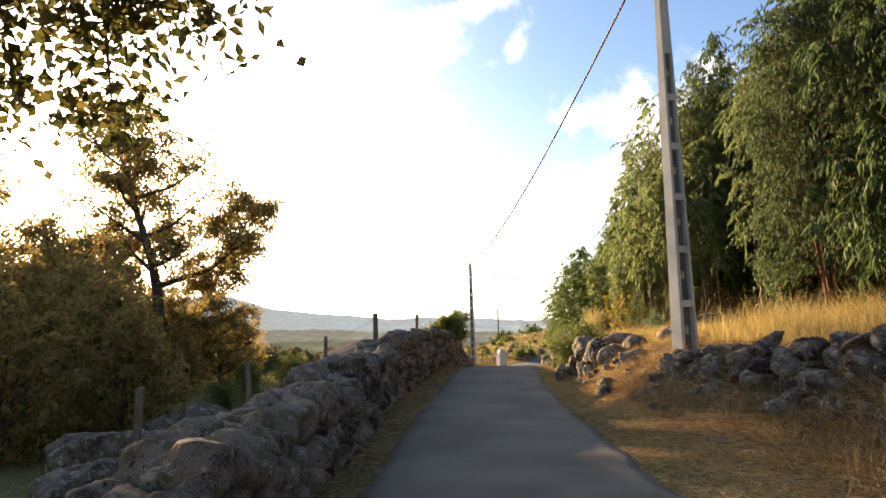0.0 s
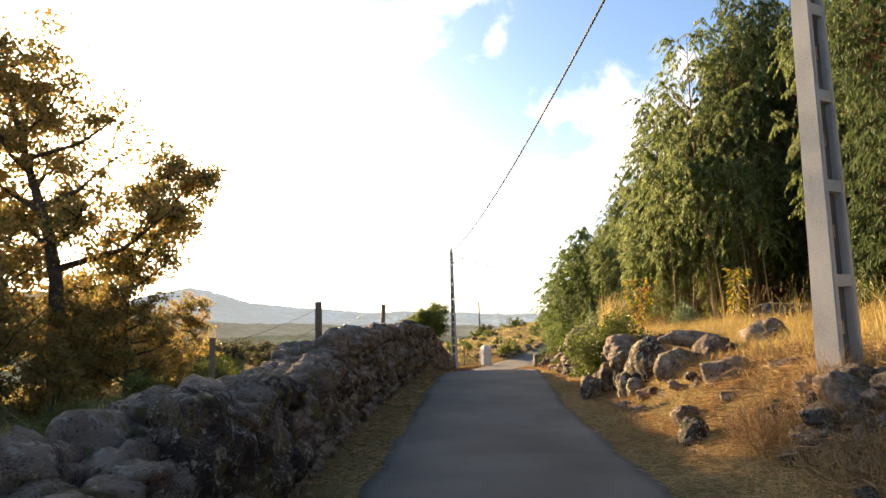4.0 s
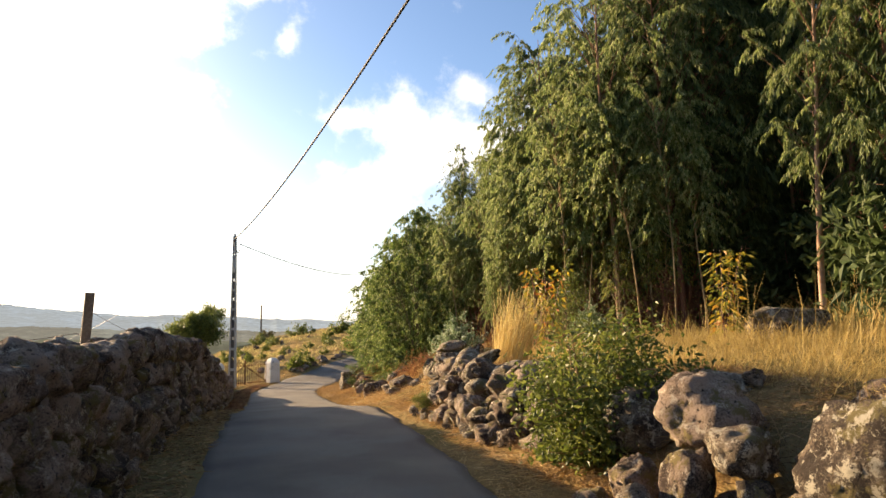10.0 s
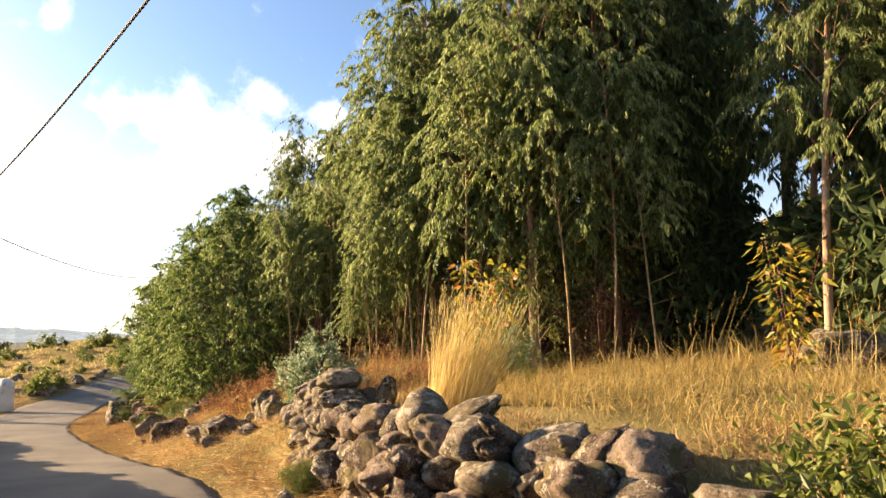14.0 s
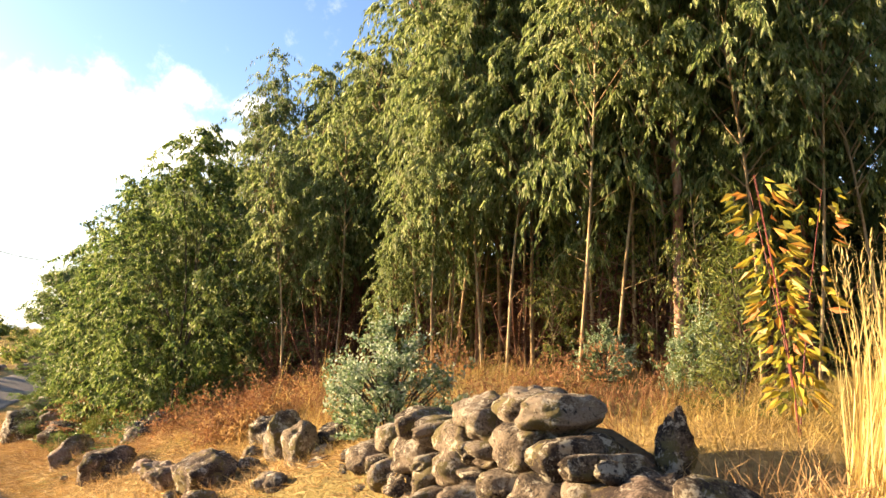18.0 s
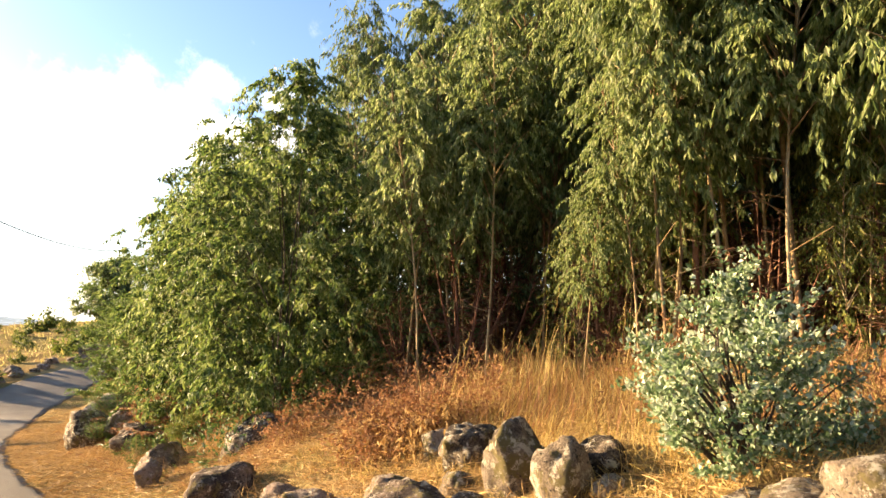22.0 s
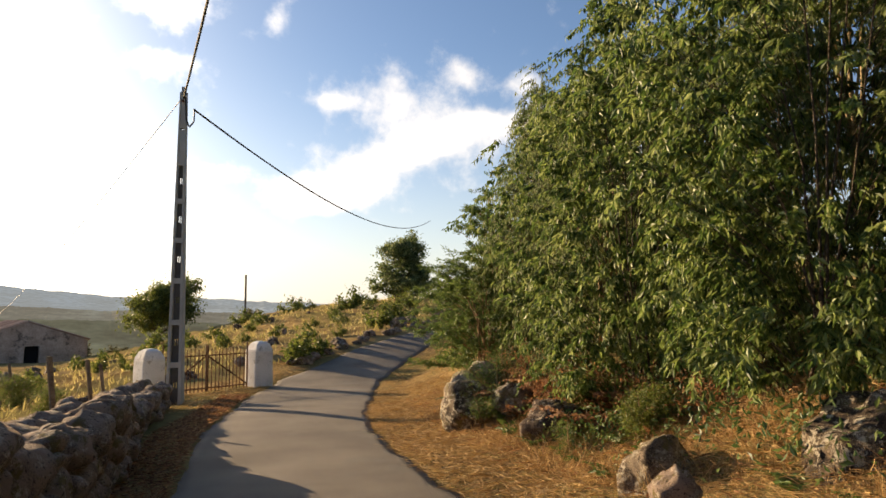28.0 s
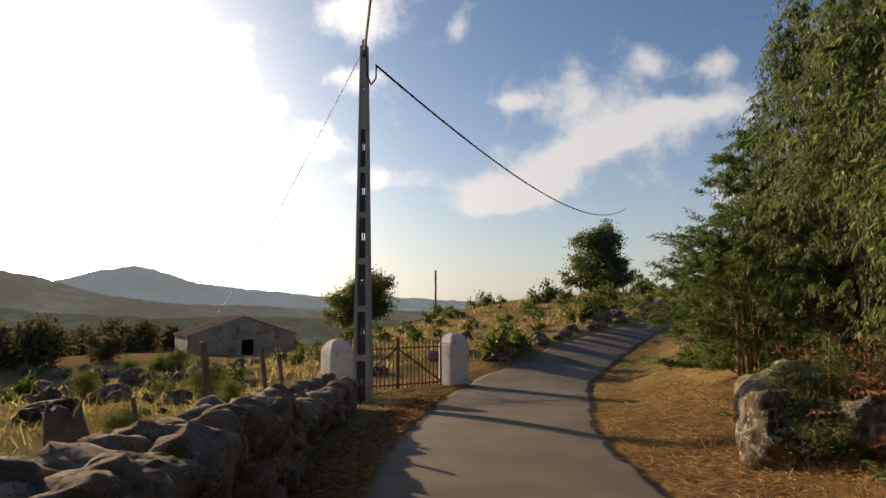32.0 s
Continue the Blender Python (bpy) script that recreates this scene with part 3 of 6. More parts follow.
def stone_wall(name, label, line, height, base_off, thick, size, meshes, limit_y, lichen="", seed=1, both=True):
    """A dry-stone wall along a line: courses of stones over a dark core; stones past limit_y are joined."""
    r = random.Random(seed)
    root = empty(name, Matrix(), label, "wall", kind="structure")
    coarse = COARSE_DARK if meshes is WALL_ROCKS else COARSE
    pts = np.array(line, float)
    seg = np.r_[0, np.cumsum(np.linalg.norm(np.diff(pts[:, :2], axis=0), axis=1))]
    total = seg[-1]

    def at(s):
        return np.array([np.interp(s, seg, pts[:, k]) for k in range(pts.shape[1])])

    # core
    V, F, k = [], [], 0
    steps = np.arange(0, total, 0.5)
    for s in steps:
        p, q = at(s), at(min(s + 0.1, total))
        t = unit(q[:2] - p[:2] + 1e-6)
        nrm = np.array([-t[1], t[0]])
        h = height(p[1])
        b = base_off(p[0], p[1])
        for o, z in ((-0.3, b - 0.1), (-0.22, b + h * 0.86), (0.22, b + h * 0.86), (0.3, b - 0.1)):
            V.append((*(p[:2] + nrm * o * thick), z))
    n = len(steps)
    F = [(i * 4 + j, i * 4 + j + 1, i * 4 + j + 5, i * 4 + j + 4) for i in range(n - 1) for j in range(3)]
    piece("core", np_mesh("core", V, F, M_core_shade), root)
    rest, count = [], 0
    for side in ((-1, 1) if both else (-1,)):
        z_row = 0.0
        row = 0
        while True:
            hrow = size * r.uniform(0.62, 0.85)
            s = r.uniform(0, size)
            any_left = False
            while s < total:
                w = size * r.uniform(0.7, 1.75)
                p = at(min(s + w / 2, total))
                q = at(min(s + w / 2 + 0.1, total + 0.1))
                t = unit(q[:2] - p[:2] + 1e-6)
                nrm = np.array([-t[1], t[0]])
                h, b = height(p[1]), base_off(p[0], p[1])
                if z_row < h - hrow * 0.35:
                    any_left = True
                    hh = hrow * r.uniform(0.9, 1.4)
                    off = side * thick * (0.36 - 0.05 * z_row / max(h, 0.3)) + r.uniform(-0.05, 0.05)
                    c = p[:2] + nrm * off
                    ang = math.atan2(t[1], t[0])
                    m = Matrix.Translation((c[0], c[1], b + z_row + hh * 0.42 + r.uniform(-0.03, 0.03))) @ Euler((radians(r.uniform(-14, 14)), radians(r.uniform(-14, 14)), ang + radians(r.uniform(-12, 12)))).to_matrix().to_4x4() @ Matrix.Diagonal((w * 1.08, thick * r.uniform(0.6, 0.85), hh * 1.12, 1)) @ Euler((r.choice((0, math.pi)), 0, r.choice((0, math.pi)))).to_matrix().to_4x4()
                    me = r.choice(meshes)
                    if limit_y[0] <= p[1] <= limit_y[1] and count < 300 and side == -1:
                        ob = piece("stone", me, root)
                        ob.matrix_basis = m
                        count += 1
                    else:
                        rest.append((r.choice(coarse), m))
                s += w * 0.92
            z_row += hrow * 0.85
            row += 1
            if not any_left or row > 12:
                break
    # cap stones, two or three abreast
    for lane in (-0.26, 0.0, 0.26):
        s = r.uniform(0, 0.3)
        while s < total:
            w = size * r.uniform(0.5, 1.15)
            p, q = at(min(s + w / 2, total)), at(min(s + w / 2 + 0.1, total + 0.1))
            t = unit(q[:2] - p[:2] + 1e-6)
            h, b = height(p[1]), base_off(p[0], p[1])
            hh = size * r.uniform(0.4, 0.75)
            o = lane * thick * 1.15 + r.uniform(-0.05, 0.05)
            m = Matrix.Translation((p[0] - t[1] * o, p[1] + t[0] * o, b + h - hh * 0.3 + r.uniform(-0.06, 0.05))) @ Euler((radians(r.uniform(-16, 16)), radians(r.uniform(-16, 16)), math.atan2(t[1], t[0]) + radians(r.uniform(-40, 40)))).to_matrix().to_4x4() @ Matrix.Diagonal((w * 1.15, thick * r.uniform(0.36, 0.58), hh, 1))
            if r.random() < 0.85:
                rest.append((r.choice(coarse), m))
            s += w * 0.9
    cache = {}
    out = []
    for me, m in rest:
        if me.name not in cache:
            v = np.empty(len(me.vertices) * 3, np.float32)
            me.vertices.foreach_get("co", v)
            cache[me.name] = (v.reshape(-1, 3), np.array([q for p in me.polygons for q in ([p.vertices[:]] if len(p.vertices) == 3 else [(p.vertices[0], p.vertices[1], p.vertices[2]), (p.vertices[0], p.vertices[2], p.vertices[3])])]))
        v, f = cache[me.name]
        mm = np.array(m)
        out.append((v @ mm[:3, :3].T + mm[:3, 3], f))
    if out:
        V, F = merged(out)
        tagged(piece("more_stones", np_mesh("more_stones", V, F, meshes[0].materials[0], True), root), kind="stuff")
    return root


def left_wall_height(y):
    return float(np.interp(y, [-8, 2, 4, 6, 8, 10, 11.5, 13, 14, 16, 20, 24, 28, 30.5, 33, 36, 38, 43, 48], [0.6, 0.64, 0.74, 0.85, 0.95, 1.03, 1.09, 1.17, 1.24, 1.33, 1.33, 1.36, 1.46, 1.42, 1.12, 0.9, 0.76, 0.58, 0.42]))


LEFT_LINE = [(0.55, -8), (0.55, 4), (0.5, 9), (0.3, 13.5), (0.55, 17), (0.8, 21), (1.15, 27), (1.5, 34), (1.75, 39), (1.6, 43), (1.75, 47.6)]
stone_wall("stone_wall", "old dark dry-stone wall along the lane, rough uneven stones", LEFT_LINE, left_wall_height, lambda x, y: float(road_z(y)) - 0.02, 0.75, 0.43, WALL_ROCKS, (5, 35), seed=3)


def boulder(x, y, z, sx, sy, sz, dark=False, label="", rot=None, tilt=10, shape=None, i=[0]):
    i[0] += 1
    ms = BOULDERS_DARK if dark else BOULDERS
    ob = new("boulder", ms[(i[0] * 3) % len(ms)])
    if shape is not None:
        ob.data = BOULDERS[shape]
    r = random.Random(i[0])
    e = Euler((radians(r.uniform(-tilt, tilt)), radians(r.uniform(-tilt, tilt)), radians(r.uniform(-30, 30) if rot is None else rot)))
    ob.matrix_basis = Matrix.Translation((x, y, z)) @ e.to_matrix().to_4x4() @ Matrix.Diagonal((sx, sy, sz, 1))
    return tagged(ob, label or ("dark weathered boulder on the grassy bank" if dark else "pale lichen-spotted granite boulder on the bank"), "boulder", "boulders on the bank")


# retaining boulders
for x, y, z, a, b, c, rot, dk in ((4.76, 16.42, 1.76, 0.36, 0.34, 0.60, 10, False), (5.5, 15.2, 2.34, 0.64, 0.8, 0.94, 15, False), (5.68, 14.25, 2.31, 0.70, 0.6, 0.58, -12, False), (5.5, 16.55, 2.5, 0.82, 0.75, 0.62, 20, True), (5.26, 15.97, 2.33, 0.46, 0.42, 0.36, 0, False),
                                  (5.1, 16.32, 2.02, 0.44, 0.4, 0.62, 5, True), (5.2, 15.8, 2.02, 0.28, 0.3, 0.4, -20, False), (5.18, 15.35, 1.93, 0.32, 0.3, 0.6, 30, False), (5.28, 15.05, 1.95, 0.38, 0.36, 0.34, 0, False), (5.4, 14.5, 1.9, 0.6, 0.5, 0.26, 0, True), (5.5, 13.95, 1.86, 0.55, 0.5, 0.38, 25, False),
                                  (5.05, 14.7, 1.68, 0.42, 0.4, 0.26, 0, False), (5.1, 14.1, 1.68, 0.36, 0.4, 0.24, 0, True), (6.7, 15.9, 2.5, 0.8, 0.7, 0.5, 0, True), (7.2, 14.55, 2.65, 0.85, 0.75, 0.78, 15, True), (5.75, 13.35, 2.05, 0.5, 0.5, 0.5, 0, True), (6.25, 13.1, 2.3, 0.6, 0.5, 0.45, 30, True),
                                  (5.2, 12.5, 1.75, 0.36, 0.4, 0.5, 0, True), (5.0, 11.7, 1.72, 0.42, 0.4, 0.44, 20, False), (5.75, 12.3, 2.05, 0.5, 0.45, 0.36, 0, False), (4.9, 17.3, 1.7, 0.34, 0.36, 0.3, 0, True), (5.15, 17.05, 1.9, 0.4, 0.4, 0.42, 0, True)):
    boulder(x, y, z, a, b, c, dk, rot=rot)
boulder(6.08, 14.12, 2.42, 0.36, 0.6, 0.95, True, "dark leaning stone slab in the retaining bank", rot=20, tilt=22)
boulder(6.1, 14.75, 2.74, 1.05, 0.3, 0.26, True, "long dark rock lying along the bank crest", rot=-35, tilt=5)
def rubble(n, x0, x1, y0, y1, small, big, seed, dark=False, lift=0.25, top=0.0):
    """Loose stones heaped on the ground between two corners."""
    r = random.Random(seed)
    ms = WALL_ROCKS if dark else BANK_ROCKS
    for k in range(n):
        x, y, q = r.uniform(x0, x1), r.uniform(y0, y1), r.uniform(small, big)
        if y > 40 and float(road_left(y)) - 1.2 < x < float(road_right(y)) + 1.0:
            x = float(road_left(y)) - 1.2 - 6 * r.random()
        ob = new("loose_stone", r.choice(ms))
        e = Euler((radians(r.uniform(-35, 35)), radians(r.uniform(-35, 35)), r.uniform(0, 6.28)))
        ob.matrix_basis = Matrix.Translation((x, y, gz(x, y) + q * lift + top * r.random())) @ e.to_matrix().to_4x4() @ Matrix.Diagonal((q * r.uniform(0.9, 1.5), q * r.uniform(0.8, 1.2), q * r.uniform(0.6, 0.95), 1))
        tagged(ob, "dark loose stone among dry brush on the bank" if dark else "angular pale stone tumbled along the bank", "stone", "loose stones")


rubble(16, 5.2, 6.4, 13.2, 17.6, 0.1, 0.22, 32, True, top=0.08)
rubble(6, 6.2, 7.3, 26.8, 31.0, 0.12, 0.24, 34)
rubble(6, 6.0, 7.0, 28.0, 34.5, 0.12, 0.24, 35, True)
boulder(10.6, 20.8, 3.0, 1.6, 1.15, 0.95, rot=20, tilt=4, shape=2, label="long flat granite slab lying in dry grass")
boulder(5.7, 17.55, 2.3, 0.95, 0.8, 0.62, label="pale lichen-blotched granite boulder under a shrub", rot=15, shape=3)
boulder(6.2, 17.3, 2.42, 0.72, 0.85, 0.75, label="pale angular boulder with mossy crown in the retaining bank", rot=-25, shape=5)
for x, y, z, a, b, c, q in ((7.12, 29.12, 1.98, 0.52, 0.46, 0.72, 10), (6.98, 28.55, 1.92, 0.42, 0.4, 0.7, -8), (7.36, 29.85, 1.95, 0.55, 0.5, 0.5, 20), (7.6, 30.5, 1.85, 0.5, 0.45, 0.42, 0), (7.4, 28.5, 2.05, 0.45, 0.4, 0.4, 30), (6.85, 27.85, 1.82, 0.42, 0.45, 0.36, 0), (7.0, 29.6, 1.75, 0.3, 0.3, 0.26, 0)):
    boulder(x, y, z, a, b, c, False, "split pale granite outcrop in the straw bank", rot=q, tilt=14)
boulder(6.3, 24.92, 2.72, 0.44, 0.38, 0.28, label="grey rounded stone crowning the dry-stone wall", rot=20)
boulder(6.5, 24.1, 2.62, 0.24, 0.2, 0.42, label="pale broken stone standing on the wall end", rot=10, tilt=16)
for x, y, z, a, b, c in ((6.37, 29.5, 1.62, 0.65, 0.7, 0.45), (6.3, 30.3, 1.45, 0.5, 0.5, 0.35), (6.75, 30.1, 1.6, 0.5, 0.5, 0.35), (6.5, 31.0, 1.4, 0.5, 0.4, 0.3), (6.35, 32.6, 1.22, 0.85, 0.75, 0.6), (6.3, 34.8, 1.0, 0.35, 0.4, 0.45), (6.0, 28.7, 1.5, 0.35, 0.3, 0.3), (6.6, 31.7, 1.3, 0.45, 0.4, 0.3)):
    boulder(x, y, z, a, b, c, True)
for x, y, z, a, b, c in ((7.5, 41.5, 0.85, 1.2, 1.2, 1.25), (7.75, 40.5, 0.75, 1.1, 1.0, 1.0), (8.1, 39.3, 0.9, 0.7, 0.7, 0.5)):
    boulder(x, y, z, a, b, c, False, "grey-green mossy boulder among ferns beside the lane")
boulder(6.85, 40.5, gz(6.85, 40.5) + 0.28, 0.8, 0.9, 1.0, label="grey angular mossy boulder jutting from the straw verge", rot=20, tilt=6, shape=5)
boulder(7.2, 38.2, gz(7.2, 38.2) + 0.1, 0.95, 0.7, 0.6, True, "dark low boulder under dead bracken", rot=-30)
boulder(7.4, 39.9, gz(7.4, 39.9) + 0.15, 0.8, 0.75, 0.7, False, "grey-green mossy boulder among ferns beside the lane")
boulder(6.75, 35.6, 0.98, 0.72, 0.62, 0.7, label="brown angular boulder half sunk in orange straw", rot=25, shape=4)
boulder(7.62, 34.25, 1.08, 1.3, 1.05, 1.3, label="large round boulder coated in olive-gold moss", rot=-20, tilt=6, shape=1)


def packed_wall(name, label, line, top, size, meshes, seed, batter=0.18, wild=7.0, depth=0.45, ragged=0.05, limit=300, wide=(0.65, 1.75)):
    """A bank face of fitted stones: each new stone is laid on the lowest place of the growing skyline."""
    r = random.Random(seed)
    root = empty(name, Matrix(), label, "wall", kind="structure")
    pts = np.array(line, float)
    seg = np.r_[0, np.cumsum(np.linalg.norm(np.diff(pts, axis=0), axis=1))]
    ds = 0.05
    S = np.arange(0, seg[-1], ds)
    X, Y = np.interp(S, seg, pts[:, 0]), np.interp(S, seg, pts[:, 1])
    T = unit(np.stack([np.gradient(X), np.gradient(Y)], -1))
    inward = np.stack([T[:, 1], -T[:, 0]], -1)
    inward *= np.sign(inward[:, :1] + 1e-9)
    foot = ground_z(X - 0.1, Y) - 0.06
    H, goal = foot.copy(), np.array([top(y) for y in Y])
    for _ in range(limit):
        gap = np.where(H < goal - 0.07, goal - H, -1) - (H - foot) * 0.6
        gap[H >= goal - 0.07] = -9
        k = int(np.argmax(gap + 0.1 * np.array([noise.noise((q * 3.0, seed, 0)) for q in S])))
        if gap[k] < -8:
            break
        w = size * r.uniform(*wide) * (1.15 if H[k] - foot[k] < 0.3 else 1.0)
        a = b = k
        while (b - a) * ds < w and (a > 0 or b < len(S) - 1):
            grew = False
            for side in (-1, 1):
                j = a - 1 if side < 0 else b + 1
                if 0 <= j < len(S) and H[j] < H[k] + 0.09 and (b - a) * ds < w:
                    a, b = (j, b) if side < 0 else (a, j)
                    grew = True
            if not grew:
                break
        w = max((b - a + 1) * ds, 0.12)
        h = min(max(w * r.uniform(0.5, 0.85), 0.10), size * 1.2, max(float(goal[k] - H[k]) + 0.08, 0.1))
        z0 = float(np.mean(H[a:b + 1]))
        m = (a + b) // 2
        z = z0 + h * 0.5
        back = batter * (z - foot[m]) + r.uniform(-ragged, ragged) + depth * 0.35
        at = np.array([X[m], Y[m]]) + inward[m] * back
        ob = piece("stone", r.choice(meshes), root)
        ob.matrix_basis = (Matrix.Translation((at[0], at[1], z)) @ Euler((radians(r.uniform(-wild, wild)), radians(r.uniform(-wild, wild)), math.atan2(T[m, 1], T[m, 0]) + radians(r.uniform(-wild, wild)))).to_matrix().to_4x4()
                           @ Matrix.Diagonal((w * 1.24, depth * r.uniform(1.0, 1.35), h * 1.26, 1)) @ Euler((r.choice((0, math.pi)), 0, r.choice((0, math.pi)))).to_matrix().to_4x4())
        H[a:b + 1] = z0 + h * 0.95
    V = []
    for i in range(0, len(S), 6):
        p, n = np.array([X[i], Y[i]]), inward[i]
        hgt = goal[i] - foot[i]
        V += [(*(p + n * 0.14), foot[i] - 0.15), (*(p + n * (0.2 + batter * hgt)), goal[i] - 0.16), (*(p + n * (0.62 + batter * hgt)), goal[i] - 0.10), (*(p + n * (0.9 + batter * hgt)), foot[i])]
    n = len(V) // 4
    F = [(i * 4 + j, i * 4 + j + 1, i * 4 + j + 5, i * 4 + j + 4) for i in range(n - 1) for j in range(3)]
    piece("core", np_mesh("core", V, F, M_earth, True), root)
    return root


BEND_LINE = [(6.62, 27.3), (6.25, 26.0), (5.82, 24.8), (5.66, 24.1)]
HEAP_LINE = [(5.7, 24.2), (5.42, 23.3), (5.12, 22.2), (5.0, 21.0), (5.08, 19.8), (5.3, 18.6), (5.45, 17.9)]
BANK_LINE = [(6.0, 11.9), (5.75, 11.2), (5.5, 10.2), (5.62, 9.2), (5.9, 8.2), (6.2, 6.8), (6.38, 5.4), (6.5, 2.5)]
packed_wall("field_wall", "low pale dry-stone retaining wall spotted with lichen", BEND_LINE, lambda y: float(np.interp(y, [23.9, 24.2, 24.8, 25.6, 26.4, 27.3], [2.50, 2.58, 2.76, 2.66, 2.42, 2.05])), 0.21, FITTED_ROCKS, 9, 0.18, 12.0, wide=(0.55, 1.5))
packed_wall("rubble_bank", "collapsed dry-stone bank of brown angular stones in straw", HEAP_LINE, lambda y: float(np.interp(y, [17.9, 18.6, 19.4, 20.4, 21.3, 22.2, 22.8, 23.6, 24.2], [2.05, 2.18, 2.42, 2.66, 2.56, 2.60, 2.48, 2.46, 2.5])) + 0.10 * math.sin(y * 7), 0.25, BANK_ROCKS + WALL_ROCKS + WALL_ROCKS[:4], 12, 0.34, 34.0, 0.42, 0.15, wide=(0.4, 2.0))
packed_wall("rock_bank", "rough dark bank of earth and half-buried stones", BANK_LINE, lambda y: float(np.interp(y, [2.5, 5.4, 8, 9, 10.2, 11, 11.9], [2.9, 2.82, 2.62, 2.52, 2.45, 2.28, 2.1])) + 0.08 * math.sin(y * 5), 0.23, WALL_ROCKS, 15, 0.55, 34.0, 0.42, 0.17, wide=(0.5, 1.9))
for x, y, z, a, b, c in ((7.0, 9.6, 2.5, 1.0, 0.7, 0.4), (7.5, 8.6, 2.5, 0.9, 0.8, 0.5), (6.5, 10.2, 2.42, 0.6, 0.5, 0.4), (6.9, 7.4, 2.45, 0.8, 0.7, 0.45), (6.0, 12.9, 2.25, 0.9, 0.7, 0.6), (6.45, 12.2, 2.35, 0.7, 0.6, 0.5)):
    boulder(x, y, z, a, b, c, True)
rubble(8, 5.2, 5.7, 8.5, 11.4, 0.10, 0.2, 31, True, top=0.03)
rubble(12, 4.9, 5.3, 18.5, 24.5, 0.10, 0.22, 33, top=0.03)


# ---- poles and cables ----
def concrete_pole(x, y, turn, height, w0, w1, d0, d1, z, sink=0.6):
    root = empty("utility_pole", Matrix.Translation((x, y, z)) @ Euler((0, 0, radians(turn))).to_matrix().to_4x4(), "grey concrete utility pole with ladder-like recesses", "utility pole", "utility poles")
    full = height + sink

    def wid(q, a, b):
        return a + (b - a) * q / full

    for s in (-1, 1):
        bm = bmesh.new()
        vs = []
        for q in (0, full):
            w, d = wid(q, w0, w1), wid(q, d0, d1)
            t = wid(q, 0.085, 0.05)
            xs = sorted((s * w / 2, s * (w / 2 - t)))
            vs.append([bm.verts.new((xx, yy, q - sink)) for xx, yy in ((xs[0], -d / 2), (xs[1], -d / 2), (xs[1], d / 2), (xs[0], d / 2))])
        for k in range(4):
            bm.faces.new((vs[0][k], vs[0][(k + 1) % 4], vs[1][(k + 1) % 4], vs[1][k]))
        bm.faces.new(vs[1]), bm.faces.new(vs[0][::-1])
        bmesh.ops.recalc_face_normals(bm, faces=bm.faces)
        bmesh.ops.bevel(bm, geom=[e for e in bm.edges], offset=0.012, segments=2, affect="EDGES")
        part("flange", bm, M_concrete, root)
    q, n = sink - 0.1, 0
    pitch = 1.06
    while q < full:
        solid = q > full * 0.74
        top = min(q + pitch, full)
        w, d = wid(q, w0, w1) - 0.09, wid(q, d0, d1)
        bm = bmesh.new()
        box_bm(bm, (w, d * 0.96, 0.13), (0, 0, q - sink + 0.065))
        part("crossbar", bm, M_concrete, root)
        bm = bmesh.new()
        if solid:
            box_bm(bm, (w, d * 0.7, top - q - 0.1), (0, 0, (q + top) / 2 - sink))
            part("web", bm, M_concrete, root)
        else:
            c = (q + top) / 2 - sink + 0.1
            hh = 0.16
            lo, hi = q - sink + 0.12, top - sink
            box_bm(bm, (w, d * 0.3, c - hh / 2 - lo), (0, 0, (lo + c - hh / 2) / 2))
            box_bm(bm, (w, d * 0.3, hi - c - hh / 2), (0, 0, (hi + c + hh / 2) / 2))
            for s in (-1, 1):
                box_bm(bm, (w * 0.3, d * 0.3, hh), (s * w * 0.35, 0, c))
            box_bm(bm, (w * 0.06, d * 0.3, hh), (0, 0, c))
            part("web", bm, M_concrete_web_shade, root)
        q += pitch
        pitch *= 0.985
    bm = bmesh.new()
    box_bm(bm, (0.05, d1 + 0.12, 0.05), (0, 0, height - 0.25), 0.008)
    part("bracket", bm, M_rust, root)
    return root


P1 = (6.5, 11.3, gz(6.5, 11.3))
P2 = (2.25, 48.6, gz(2.25, 48.6))
concrete_pole(P1[0], P1[1], 29, 8.3, 0.44, 0.2, 0.30, 0.14, P1[2] - 0.05)
concrete_pole(P2[0], P2[1], -14, 7.95, 0.40, 0.17, 0.30, 0.13, P2[2] - 0.05)


def cable(name, a, b, sag, radius, label, twist=True, mtl=None):
    n = 48
    a, b = np.array(a), np.array(b)
    u = np.linspace(0, 1, n)[:, None]
    P = a + (b - a) * u
    P[:, 2] -= sag * 4 * (u * (1 - u))[:, 0]
    if twist:
        m = 420
        uu = np.linspace(0, 1, m)[:, None]
        Q = a + (b - a) * uu
        Q[:, 2] -= sag * 4 * (uu * (1 - uu))[:, 0]
        T = unit(np.gradient(Q, axis=0))
        S = unit(np.cross(T, [0, 0, 1.0]))
        W = np.cross(S, T)
        ph = np.linspace(0, np.linalg.norm(b - a) / 0.45 * 2 * np.pi, m)[:, None]
        strands = [tube(Q + (S * np.cos(ph + k) + W * np.sin(ph + k)) * radius * 0.55, np.full(m, radius * 0.62), 4) for k in (0, 2.1, 4.2)]
        V, F = merged(strands)
    else:
        V, F = tube(P, np.full(n, radius), 5)
    return tagged(new(name, np_mesh(name, V, F, mtl or M_cable, True)), label, "cable")


